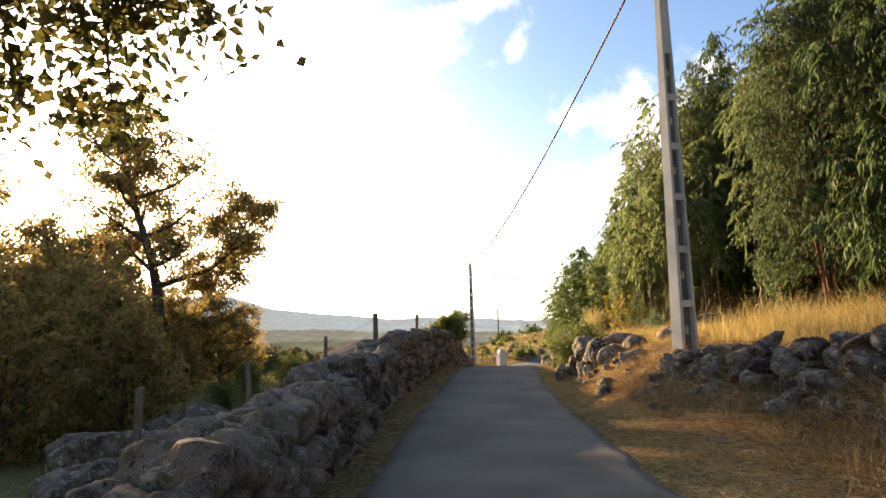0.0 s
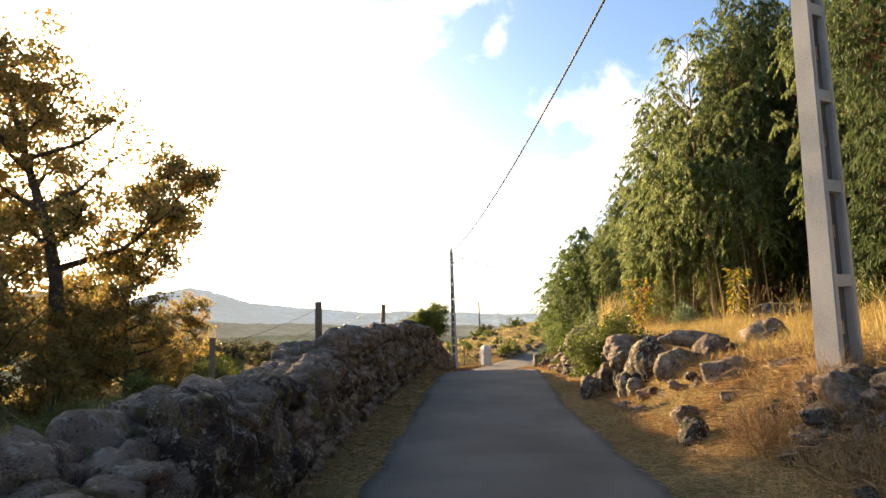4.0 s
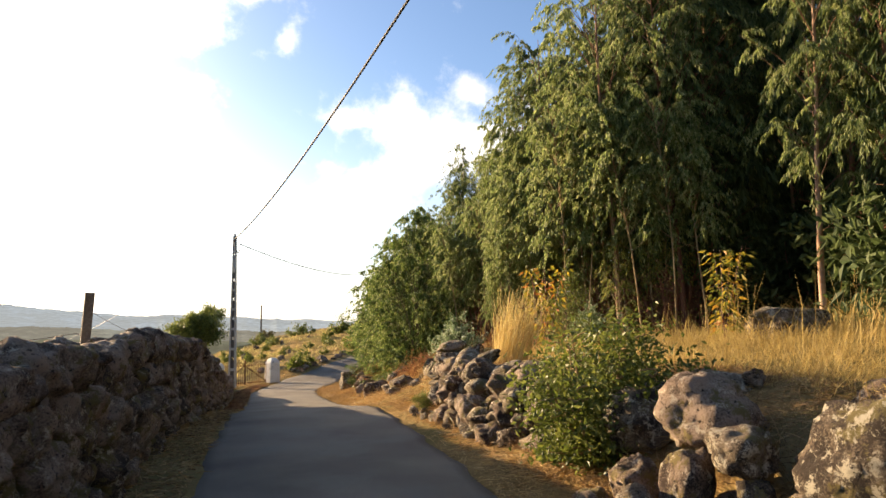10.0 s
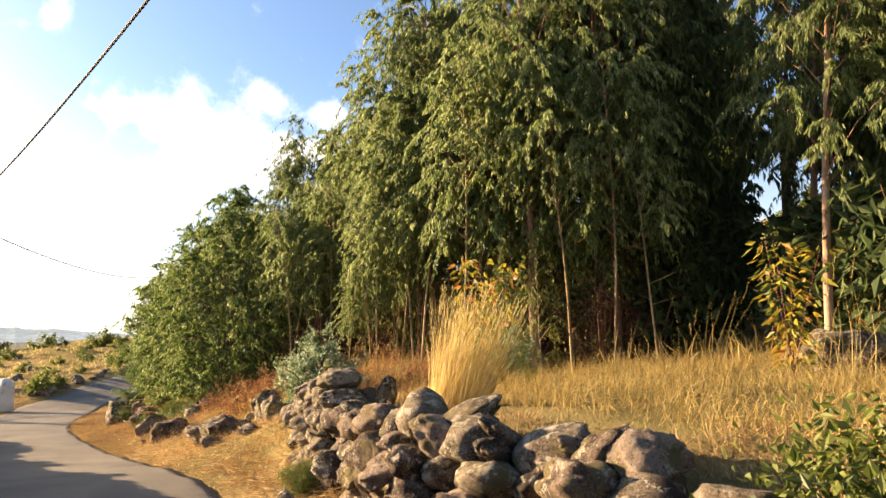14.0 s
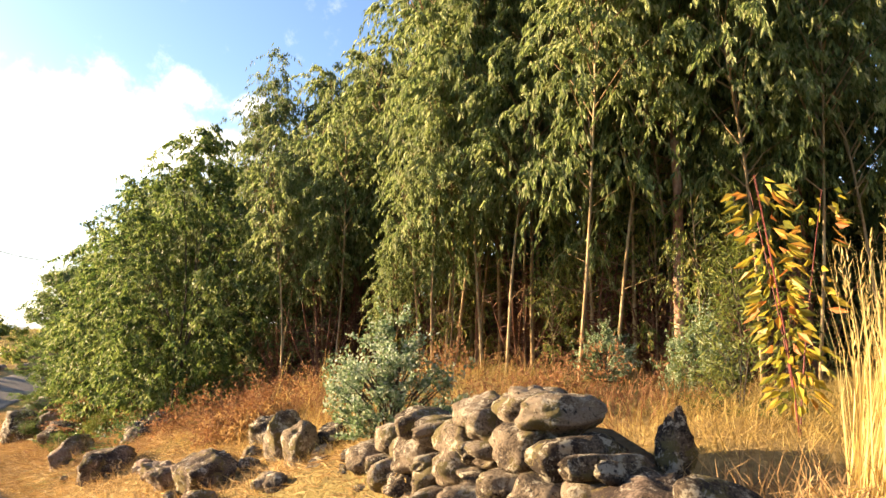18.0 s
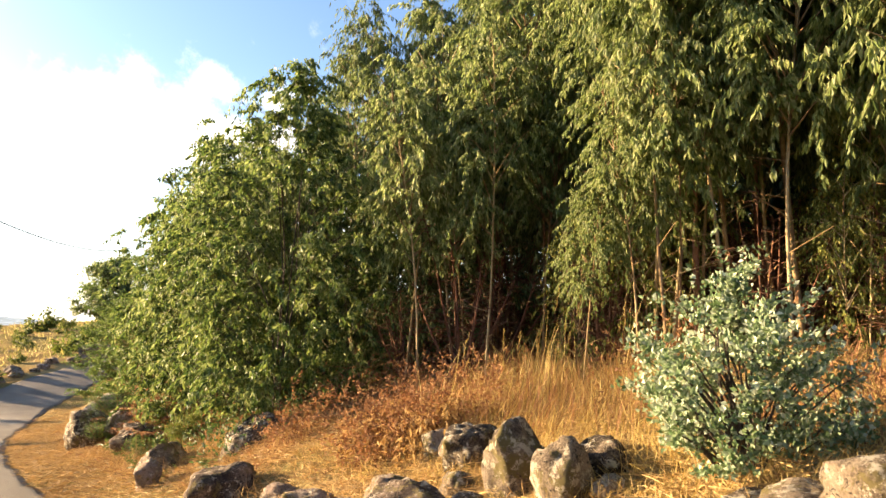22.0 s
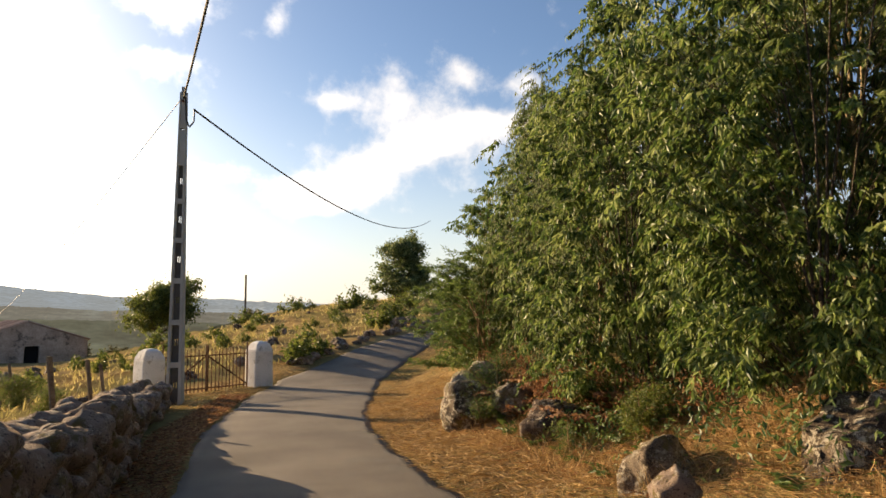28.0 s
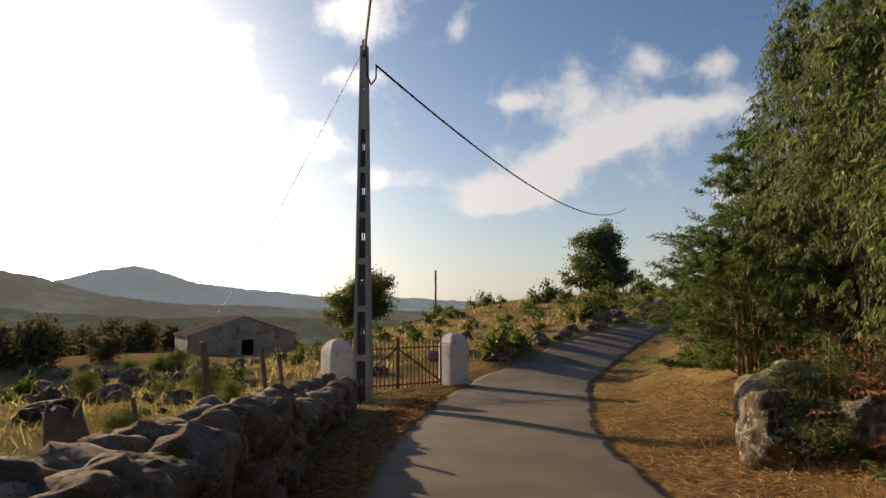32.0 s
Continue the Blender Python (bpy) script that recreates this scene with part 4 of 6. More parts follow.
TOP2 = (P2[0], P2[1], P2[2] + 7.75)
cable("power_cable", (P1[0] - 0.2, P1[1] + 0.1, P1[2] + 8.15), TOP2, 0.85, 0.028, "twisted black overhead cable between two poles")
cable("power_cable", (TOP2[0] + 0.25, TOP2[1] + 0.1, TOP2[2] - 0.25), (24.0, 96.0, 11.5), 1.75, 0.028, "twisted black overhead cable running along the lane")
cable("power_cable", (P1[0] + 0.1, P1[1] - 0.1, P1[2] + 8.0), (9.0, -30, 11.0), 0.9, 0.028, "twisted black overhead cable from the first pole")
cable("thin_wire", (TOP2[0] - 0.1, TOP2[1], TOP2[2] - 0.1), (-20, 116, 1.6), 0.6, 0.012, "thin service wire from the pole towards the farmhouse", False)
loop = [(TOP2[0] + 0.05, TOP2[1] - 0.12, TOP2[2] - 0.05), (TOP2[0] + 0.08, TOP2[1] - 0.16, TOP2[2] - 0.6), (TOP2[0] + 0.16, TOP2[1] - 0.1, TOP2[2] - 0.78), (TOP2[0] + 0.26, TOP2[1] - 0.02, TOP2[2] - 0.6), (TOP2[0] + 0.26, TOP2[1] + 0.08, TOP2[2] - 0.26)]
lv, lf = tube(np.array([[np.interp(t, range(5), [p[k] for p in loop]) for k in range(3)] for t in np.linspace(0, 4, 17)]), np.full(17, 0.02), 5)
tagged(new("cable_loop", np_mesh("cable_loop", lv, lf, M_cable, True)), "slack black cable loop below the pole top", "cable")


# ---- gate ----
def pillar(x, y, turn):
    root = empty("gate_pillar", Matrix.Translation((x, y, gz(x, y) - 0.08)) @ Euler((0, 0, radians(turn))).to_matrix().to_4x4(), "whitewashed stubby gate pillar with worn chamfered top", "gate pillar", "gate pillars")
    bm = bmesh.new()
    box_bm(bm, (0.62, 0.62, 1.2), (0, 0, 0.6), 0.05)
    for v in bm.verts:
        v.co.x *= 1 + 0.06 * (1.2 - v.co.z)
        v.co += Vector((noise.noise(v.co * 3), noise.noise(v.co * 3 + Vector((5, 0, 0))), 0)) * 0.015
    part("shaft", bm, M_plaster, root)
    bm = bmesh.new()
    for (a, z0) in ((0.63, 1.19), (0.42, 1.42), (0.2, 1.48)):
        for sx, sy in ((-1, -1), (1, -1), (1, 1), (-1, 1)):
            bm.verts.new((sx * a / 2, sy * a / 2, z0))
    bm.verts.ensure_lookup_table()
    v = bm.verts
    for k in (0, 4):
        for j in range(4):
            bm.faces.new((v[k + j], v[k + (j + 1) % 4], v[k + 4 + (j + 1) % 4], v[k + 4 + j]))
    bm.faces.new(v[8:12]), bm.faces.new(v[0:4][::-1])
    bmesh.ops.bevel(bm, geom=bm.edges[:], offset=0.02, segments=2, affect="EDGES")
    part("cap", bm, M_plaster, root)


GA, GB = Vector((1.75, 51.2, 0)), Vector((4.15, 52.6, 0))
pillar(1.45, 51.0, 30)
pillar(4.5, 52.8, 30)


def gate():
    d = GB - GA
    ang, length = math.atan2(d.y, d.x), d.length
    root = empty("iron_gate", Matrix.Translation((GA.x, GA.y, gz(2.9, 51.9) + 0.03)) @ Euler((0, 0, ang)).to_matrix().to_4x4(), "rusty iron bar gate, two closed leaves between white pillars", "gate")
    leaf = length / 2 - 0.02
    r = random.Random(2)
    for k in range(2):
        x0 = k * (length / 2) + 0.01
        for z in (0.12, 1.08):
            bm = bmesh.new()
            box_bm(bm, (leaf, 0.03, 0.035), (x0 + leaf / 2, 0, z))
            part("rail", bm, M_rust, root)
        for i in range(12):
            h = 1.25 + r.uniform(-0.05, 0.05) + (0.12 if i in (0, 11) else 0)
            bm = bmesh.new()
            bmesh.ops.create_cone(bm, cap_ends=True, segments=6, radius1=0.016 if 0 < i < 11 else 0.026, radius2=0.013 if 0 < i < 11 else 0.024, depth=h)
            bmesh.ops.translate(bm, vec=(x0 + 0.02 + (leaf - 0.04) * i / 11, r.uniform(-0.015, 0.015), h / 2 + 0.02), verts=bm.verts)
            part("bar", bm, M_rust, root)
        bm = bmesh.new()
        a, b = Vector((x0 + 0.03, 0.02, 1.05)), Vector((x0 + leaf - 0.03, 0.02, 0.15))
        if k == 0:
            a.z, b.z = b.z, a.z
        q = (b - a)
        box_bm(bm, (q.length, 0.012, 0.04), m=Matrix.Translation((a + b) / 2) @ q.to_track_quat("X", "Z").to_matrix().to_4x4())
        part("brace", bm, M_rust, root)


gate()


# ---- fence posts ----
def fence_post(x, y, top, w=0.11, lean=0):
    z = gz(x, y) - 0.2
    bm = bmesh.new()
    box_bm(bm, (w, w, top - z), (0, 0, (top - z) / 2), 0.012)
    for v in bm.verts:
        v.co.x += lean * (v.co.z / (top - z)) + noise.noise(v.co * 2 + Vector((x, y, 0))) * 0.015
    me = bpy.data.meshes.new("fence_post")
    bm.to_mesh(me), bm.free()
    me.materials.append(M_post)
    ob = new("fence_post", me)
    ob.matrix_basis = pose(x, y, z, 0, 0, (x * 37) % 40)
    return tagged(ob, "weathered wooden fence post behind the wall", "fence post", "fence posts")


POSTS = [(-0.17, 16.2, 3.55), (0.45, 20.6, 3.6), (0.75, 25.5, 3.1), (-0.55, 11.8, 3.0), (-0.6, 7.5, 2.7), (-0.75, 4.6, 2.6)]
for (x, y, t), ln in zip(POSTS, (0.0, 0.12, 0, 0.02, -0.05, 0.05)):
    fence_post(x, y, t, 0.1 if y > 12 else 0.07, ln)
for a, b in zip(POSTS[:2] + [POSTS[0]], [POSTS[1], POSTS[2], POSTS[3]]):
    for k in (0.12, 0.45):
        cable("fence_wire", (a[0], a[1], a[2] - k), (b[0], b[1], b[2] - k), 0.05, 0.003, "thin rusty fence wire between posts", False, M_rust)
for x, y, h, w in ((0.97, 42.2, 1.5, 0.1), (1.0, 45.2, 1.3, 0.09), (1.1, 46.2, 1.25, 0.09), (0.55, 41.3, 0.9, 0.07), (-2, 52, 1.2, 0.1), (-4, 54, 1.1, 0.1)):
    fence_post(x, y, gz(x, y) + h * 0.95, w * 0.7, -0.18)


# ---- plants ----
def trunk_arrays(r, height, r0, r1, lean=0.06, wob=0.12, n=9, start=(0, 0, -0.15)):
    P = [np.array(start, float)]
    d = np.array([r.uniform(-lean, lean), r.uniform(-lean, lean), 1.0])
    for k in range(1, n):
        d = d + np.array([r.uniform(-wob, wob), r.uniform(-wob, wob), 0]) * 0.35
        P.append(P[-1] + unit(d) * height / (n - 1))
    return np.array(P), np.linspace(r0, r1, n)


def at_curve(P, u):
    k = u * (len(P) - 1)
    i = min(int(k), len(P) - 2)
    return P[i] + (P[i + 1] - P[i]) * (k - i)


def spray_leaves(starts, ways, lens, per, leaf_len, leaf_w, sag=0.5, splay=0.75, hang=0.8):
    """Hanging sprays: twigs that curve down from their starts, each with its leaves along it."""
    A, W, L = np.asarray(starts, float), unit(np.asarray(ways, float)), np.asarray(lens, float)
    k = np.repeat(np.arange(len(A)), per)
    n = len(k)
    u = rng.uniform(0.08, 1.0, n)
    down = np.array([0, 0, -1.0])
    pos = A[k] + W[k] * (L[k] * u)[:, None] + down * (sag * L[k] * u * u)[:, None] + rng.normal(size=(n, 3)) * 0.02
    tang = unit(W[k] + down * (2 * sag * u)[:, None])
    D = tang * 0.5 + unit(rng.normal(size=(n, 3))) * splay + down * hang
    return leaf_arrays(pos, D, rng.uniform(0.6, 1.3, n) * leaf_len, rng.uniform(0.7, 1.3, n) * leaf_w)


def tall_eucalyptus(seed, height, crown_from, spread, leaves, bark, leaf_mat, leaf_len=0.2, leaf_w=0.042, girth=1.0):
    r = random.Random(seed)
    root = empty("eucalyptus_tree", Matrix(), "slender eucalyptus with hanging grey-green leaves and bare lower trunk", "tree", "eucalyptus grove")
    P, R = trunk_arrays(r, height, (0.016 + height * 0.0042) * girth, 0.010)
    V, F = tube(P, R, 8)
    piece("trunk", np_mesh("trunk", V, F, bark, True), root)
    limbs, centres = [], []
    n = int(14 + height * 2.2)
    for k in range(n):
        u = crown_from + (0.98 - crown_from) * (k + r.random()) / n
        a = r.uniform(0, 2 * math.pi)
        v = (u - crown_from) / (1 - crown_from)
        l = spread * (0.35 + 0.75 * math.sin(math.pi * min(1, 0.18 + v * 0.82))) * r.uniform(0.6, 1.15)
        b = at_curve(P, u)
        e = b + np.array([math.cos(a) * l * 0.85, math.sin(a) * l * 0.85, l * r.uniform(0.5, 1.3)])
        mid = (b + e) / 2 + np.array([0, 0, 0.12 * l])
        limbs.append(tube([b, mid, e], [0.015, 0.009, 0.004], 5))
        full = r.random() ** 0.7
        for j in range(10):
            q = 1.0 - 0.75 * r.random() ** 1.3
            way = (e - b) / l * 0.35 + np.array([r.gauss(0, 0.42), r.gauss(0, 0.42), r.uniform(-0.7, 0.15)])
            if r.random() < 0.3 + 0.7 * full:
                centres.append((b + (e - b) * q, way, r.uniform(0.4, 1.0) * (0.75 + 0.12 * spread)))
    for k in range(int(5 + 6 * (1 - crown_from))):
        # dead twigs low on the trunk
        b = at_curve(P, r.uniform(0.12, crown_from + 0.05))
        a = r.uniform(0, 2 * math.pi)
        limbs.append(tube([b, b + np.array([math.cos(a), math.sin(a), 0.3]) * r.uniform(0.3, 0.8)], [0.008, 0.003], 4))
    # short and long tubes are joined by quads alike
    V, F = merged(limbs)
    tagged(piece("branchwork", np_mesh("branchwork", V, F, bark, True), root), kind="stuff")
    V, F = spray_leaves([c[0] for c in centres], [c[1] for c in centres], [c[2] for c in centres], max(6, leaves // len(centres)), leaf_len, leaf_w, 0.7, 0.6, 1.05)
    piece("crown", np_mesh("crown", V, F, leaf_mat), root)
    return root


def bushy(name, seed, height, radius, leaves, leaf_mat, leaf_len, leaf_w, label, category, group="", stems=7, low=0.1, droop=-0.2, bark=None, clump=0.3, point=1.0, twig=0.02, twigs=None):
    """A many-stemmed bush or low tree, leafy to the ground, of uneven outline."""
    r = random.Random(seed)
    root = empty(name, Matrix(), label, category, group)
    tubes, cents = [], []
    for k in range(stems):
        a, l = r.uniform(0, 2 * math.pi), r.uniform(0.2, 1.0) * radius
        P, R = trunk_arrays(r, height * r.uniform(0.7, 1.0) * (1 - 0.35 * (l / radius) ** 2), twig * r.uniform(0.8, 1.5), 0.004, 0.05, 0.2, 7)
        h = np.linspace(0, 1, 7)
        P[:, 0] += math.cos(a) * l * h ** 0.8
        P[:, 1] += math.sin(a) * l * h ** 0.8
        tubes.append(tube(P, R, 5))
        for _ in range(twigs or int(8 + 3.5 * height)):
            u = low + (1 - low) * r.random() ** 0.85
            b = at_curve(P, u)
            aa = r.uniform(0, 2 * math.pi)
            ll = radius * 0.55 * r.uniform(0.3, 1.0) * (1.12 - u * point * 0.75)
            e = b + np.array([math.cos(aa) * ll, math.sin(aa) * ll, ll * r.uniform(-0.1, 0.5)])
            tubes.append(tube([b, (b + e) / 2 + np.array([0, 0, ll * 0.1]), e], [0.009, 0.006, 0.003], 4))
            for q in (0.5, 0.8, 1.05):
                cents.append((*(b + (e - b) * q), clump * r.uniform(0.5, 1.2)))
    V, F = merged(tubes)
    tagged(piece("stemwork", np_mesh("stemwork", V, F, bark or M_bark_pale, True), root), kind="stuff")
    C = np.array(cents)
    idx = rng.integers(0, len(C), leaves)
    pos = C[idx, :3] + np.clip(rng.normal(size=(leaves, 3)), -1.7, 1.7) * C[idx, 3][:, None] * 0.6
    pos[:, 2] = np.maximum(pos[:, 2], 0.03)
    D = rng.normal(size=(leaves, 3)) * 0.7 + np.array([0, 0, droop])
    V, F = leaf_arrays(pos, D, rng.uniform(0.6, 1.3, leaves) * leaf_len, rng.uniform(0.6, 1.3, leaves) * leaf_w)
    tagged(piece("foliage", np_mesh("foliage", V, F, leaf_mat), root), kind="stuff")
    return root


def dome_tree(name, seed, height, radius, leaves, leaf_mat, leaf_len, leaf_w, label, category, group, belly=0.35, point=1.7, stems=9, bark=None, rag=0.12, base=0.72, start=0.0, thick=1.0, spray=(0.5, 0.35, 0.75, 0.5)):
    """A tree or bush leafy all round its uneven dome, on stems that fan out from one foot."""
    r = random.Random(seed)
    root = empty(name, Matrix(), label, category, group)

    def reach(u):
        if u < belly:
            return radius * (base + (1 - base) * u / belly)
        return radius * (max(0.0, 1 - ((u - belly) / (1 - belly)) ** point) ** 0.8 + 0.04)

    tubes, cents = [], []
    for k in range(stems):
        a, u = 6.283 * k / stems + r.uniform(-0.4, 0.4), r.uniform(0.6, 0.97)
        e = np.array([math.cos(a) * reach(u) * 0.6, math.sin(a) * reach(u) * 0.6, height * u])
        mid = e * np.array([0.35, 0.35, 0.5]) + np.array([r.uniform(-0.1, 0.1), r.uniform(-0.1, 0.1), 0])
        w = thick * (0.008 + 0.005 * height)
        tubes.append(tube([(r.uniform(-0.12, 0.12) * radius, r.uniform(-0.12, 0.12) * radius, -0.15), mid, e], [w, w * 0.65, 0.005], 6))
    n = int(90 + 26 * height * radius)
    for k in range(n):
        u = start + (1 - start) * (k + r.random()) / n
        a, q = r.uniform(0, 6.283), math.sqrt(r.uniform(0.2, 1.0))
        bulge = 1 + 0.45 * noise.noise((math.cos(a) * 1.5, math.sin(a) * 1.5 + seed, u * 0.6 * height / radius))
        l = reach(u) * q * bulge
        c = np.array([math.cos(a) * l, math.sin(a) * l, height * u * (1 + r.uniform(-rag, rag) * (0.3 + u))])
        b = np.array([c[0] * 0.45, c[1] * 0.45, max(0.02, c[2] - 0.3 * l - 0.1)])
        tubes.append(tube([b, (b + c) / 2 + np.array([0, 0, 0.05 * l]), c], [0.010 * thick, 0.007 * thick, 0.003], 4))
        out = np.array([math.cos(a), math.sin(a), 0.25])
        for p, q in ((c, 1.0), (b + (c - b) * 0.65, 0.8)):
            for _ in range(2):
                if r.random() < 0.8:
                    way = out * 0.8 + np.array([r.gauss(0, 0.6), r.gauss(0, 0.6), r.gauss(0.1, 0.4)])
                    cents.append((p - unit(way) * spray[0] * 0.3, way, spray[0] * q * r.uniform(0.5, 1.3)))
    V, F = merged(tubes)
    tagged(piece("branchwork", np_mesh("branchwork", V, F, bark or M_bark_pale, True), root), kind="stuff")
    V, F = spray_leaves([c[0] for c in cents], [c[1] for c in cents], [c[2] for c in cents], max(4, leaves // len(cents)), leaf_len, leaf_w, spray[1], spray[2], spray[3])
    V[:, 2] = np.maximum(V[:, 2], 0.03)
    tagged(piece("foliage", np_mesh("foliage", V, F, leaf_mat), root), kind="stuff")
    return root


def put(src, x, y, s=1.0, turn=0, dz=0.0, sz=None, first=[]):
    """The thing itself the first time, then copies, standing on the ground at x, y."""
    m = Matrix.Translation((x, y, gz(x, y) + dz)) @ Euler((0, 0, radians(turn))).to_matrix().to_4x4() @ Matrix.Diagonal((s, s, sz or s, 1))
    if src.name in first:
        return copy_thing(src, m)
    first.append(src.name)
    src.matrix_basis = m
    return src


EUC = [tall_eucalyptus(1, 10.5, 0.22, 1.7, 13000, M_bark_euc, M_euc, 0.18, 0.036, 0.85), tall_eucalyptus(2, 9.0, 0.26, 1.5, 13000, M_bark_pale, M_euc_y, 0.16, 0.034, 0.72),
       tall_eucalyptus(3, 12.0, 0.28, 1.85, 14000, M_bark_euc, M_euc_y, 0.18, 0.036, 1.4), tall_eucalyptus(4, 8.0, 0.36, 1.35, 11000, M_bark_pale, M_euc_y, 0.16, 0.034, 0.7)]
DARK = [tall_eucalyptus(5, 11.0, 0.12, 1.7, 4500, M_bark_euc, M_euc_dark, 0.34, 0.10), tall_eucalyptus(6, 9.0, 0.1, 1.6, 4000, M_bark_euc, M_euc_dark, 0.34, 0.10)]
r_ = random.Random(11)
FRONT = [(11.1, 26.4, 2, 0.86), (10.85, 29.25, 1, 0.85), (11.6, 27.9, 3, 1.0), (12.9, 28.2, 0, 0.95), (10.3, 29.9, 1, 0.8), (11.0, 31.0, 3, 0.85), (14.4, 27.1, 0, 1.0), (10.6, 28.4, 3, 0.95), (11.9, 29.4, 0, 0.85),
         (12.2, 26.9, 1, 1.0), (12.4, 33.0, 1, 0.8), (11.8, 33.9, 0, 0.72), (13.4, 25.8, 2, 0.95), (12.0, 25.2, 2, 0.95), (12.9, 20.4, 0, 0.95), (12.5, 21.9, 2, 0.85), (14.6, 23.0, 2, 1.0), (12.8, 34.2, 3, 0.95), (11.4, 32.2, 1, 0.85), (14.9, 22.6, 1, 0.9),
         (12.3, 30.6, 2, 0.75), (11.2, 30.2, 1, 0.8), (12.0, 35.0, 3, 0.9), (11.3, 27.2, 3, 0.85), (10.3, 29.7, 3, 0.8), (10.9, 27.6, 1, 0.75), (11.9, 26.2, 3, 0.9), (12.6, 27.4, 3, 0.9), (11.25, 31.3, 2, 0.88), (10.7, 29.6, 0, 0.9)]
for k, (x, y, i, s) in enumerate(FRONT):
    put(EUC[i], x, y, s, k * 77)
def in_glade(x, y, half=1.4):
    """The narrow open strip in the grove through which the hillside shows."""
    return x > 11.5 and abs(y - 19.9 - (x - 2.8) * 0.345) < half


BACK = []
for k in range(34):
    x, y = r_.uniform(13.5, 24), r_.uniform(14, 40)
    if x < 15.5 and 19.5 < y < 23.5:
        x += 3
    BACK.append((x, y))
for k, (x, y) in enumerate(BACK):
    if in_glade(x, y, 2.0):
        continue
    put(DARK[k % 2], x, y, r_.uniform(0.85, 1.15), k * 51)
put(EUC[0], 17.4, 24.9, 1.5, 130), put(EUC[0], 19.5, 25.8, 1.7, 200)
for k, (x, y) in enumerate([(13.4, 11.0), (15.5, 8.5), (14.5, 5.0), (16.5, 12.5), (18, 6.0), (13.8, 2.0), (17, 1)]):
    put(EUC[(k * 3 + 2) % 4], x, y, r_.uniform(0.95, 1.2), k * 91)

for k, (x, y) in enumerate([(15.5, 18.5), (16.5, 15.5), (15.0, 12.0), (17.0, 9.5), (15.5, 6.5), (18.5, 13), (19.5, 8), (16.0, 3.5), (19, 17), (12.9, 14.6)]):
    put(DARK[k % 2], x, y, r_.uniform(0.9, 1.15), k * 67)
for k, (x, y) in enumerate(((20, 28.7), (22, 29.6), (19, 27.9), (24, 30.9), (26, 32.0), (21, 28.9), (23, 30.4), (17.8, 27.6))):
    put(DARK[k % 2], x, y, 1.0, k * 43)
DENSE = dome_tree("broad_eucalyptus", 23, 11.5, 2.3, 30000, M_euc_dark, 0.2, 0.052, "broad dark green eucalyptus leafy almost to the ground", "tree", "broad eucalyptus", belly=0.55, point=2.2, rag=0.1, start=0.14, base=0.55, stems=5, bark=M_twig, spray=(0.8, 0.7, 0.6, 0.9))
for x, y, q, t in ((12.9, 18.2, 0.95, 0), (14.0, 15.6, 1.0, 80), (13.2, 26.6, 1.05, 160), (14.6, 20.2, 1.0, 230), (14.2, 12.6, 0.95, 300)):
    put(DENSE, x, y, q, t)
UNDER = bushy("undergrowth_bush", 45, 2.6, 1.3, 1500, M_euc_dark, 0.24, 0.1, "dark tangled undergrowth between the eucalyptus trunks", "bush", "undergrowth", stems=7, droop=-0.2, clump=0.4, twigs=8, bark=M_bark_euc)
for k in range(46):
    y = r_.uniform(3, 37)
    x = (12.6 if 23 < y < 30 else 12.0 if y > 30 else 13.6) + r_.uniform(0, 4.5)
    q = r_.uniform(0.75, 1.35)
    if not in_glade(x, y):
        put(UNDER, x, y, q, k * 71)
for x, y, q in ((19.2, 27.8, 1.4), (20.6, 28.6, 1.4), (22.2, 29.5, 1.5), (24, 30.8, 1.5), (18.2, 27.5, 1.3), (13.4, 21.0, 1.2), (14.0, 21.9, 1.1), (13.0, 20.2, 1.0), (14.6, 20.8, 1.3)):
    put(UNDER, x, y, q, x * 50)
TWIGS = bushy("dead_thicket", 46, 2.2, 0.9, 260, M_brush, 0.06, 0.025, "reddish dead twigs and brown leaves under the trees", "bush", "dead thickets", stems=14, droop=-0.3, clump=0.4, twigs=16, bark=M_twig)
for k in range(18):
    put(TWIGS, r_.uniform(10.8, 13.2), r_.uniform(24.5, 31.5), r_.uniform(0.8, 1.3), k * 83)

for k in range(7):
    put(TWIGS, r_.uniform(9.6, 12.2), r_.uniform(31.0, 34.6), r_.uniform(0.9, 1.5), k * 83)
SAP = tall_eucalyptus(7, 6.8, 0.42, 1.1, 7500, M_bark_pale, M_euc_y, 0.14, 0.045, 0.62)
for k, (x, y, q) in enumerate(((10.0, 27.2, 0.85), (10.5, 27.0, 1.0), (9.8, 28.2, 0.9), (9.4, 29.2, 0.85), (10.1, 28.9, 1.0), (11.0, 25.4, 1.0), (11.6, 25.0, 0.95), (10.9, 30.4, 0.8), (10.6, 29.5, 0.95), (10.9, 28.8, 1.0), (12.0, 24.4, 0.9), (11.5, 26.7, 1.05), (11.0, 32.2, 1.0), (10.6, 33.4, 0.95), (11.6, 31.8, 1.05), (10.2, 34.2, 0.9), (11.3, 33.0, 1.0), (10.0, 32.8, 0.7), (9.2, 32.9, 0.75), (9.8, 32.2, 0.8), (9.5, 33.6, 0.85), (10.4, 31.7, 0.8), (10.9, 31.3, 0.85), (10.1, 33.2, 0.9), (9.5, 29.6, 0.55), (9.9, 29.4, 0.6), (9.2, 30.1, 0.42), (10.4, 30.4, 0.62))):
    put(SAP, x, y, q, k * 57)
YSAP = tall_eucalyptus(8, 4.2, 0.12, 0.75, 2600, M_bark_pale, M_undergreen, 0.10, 0.036, 0.5)
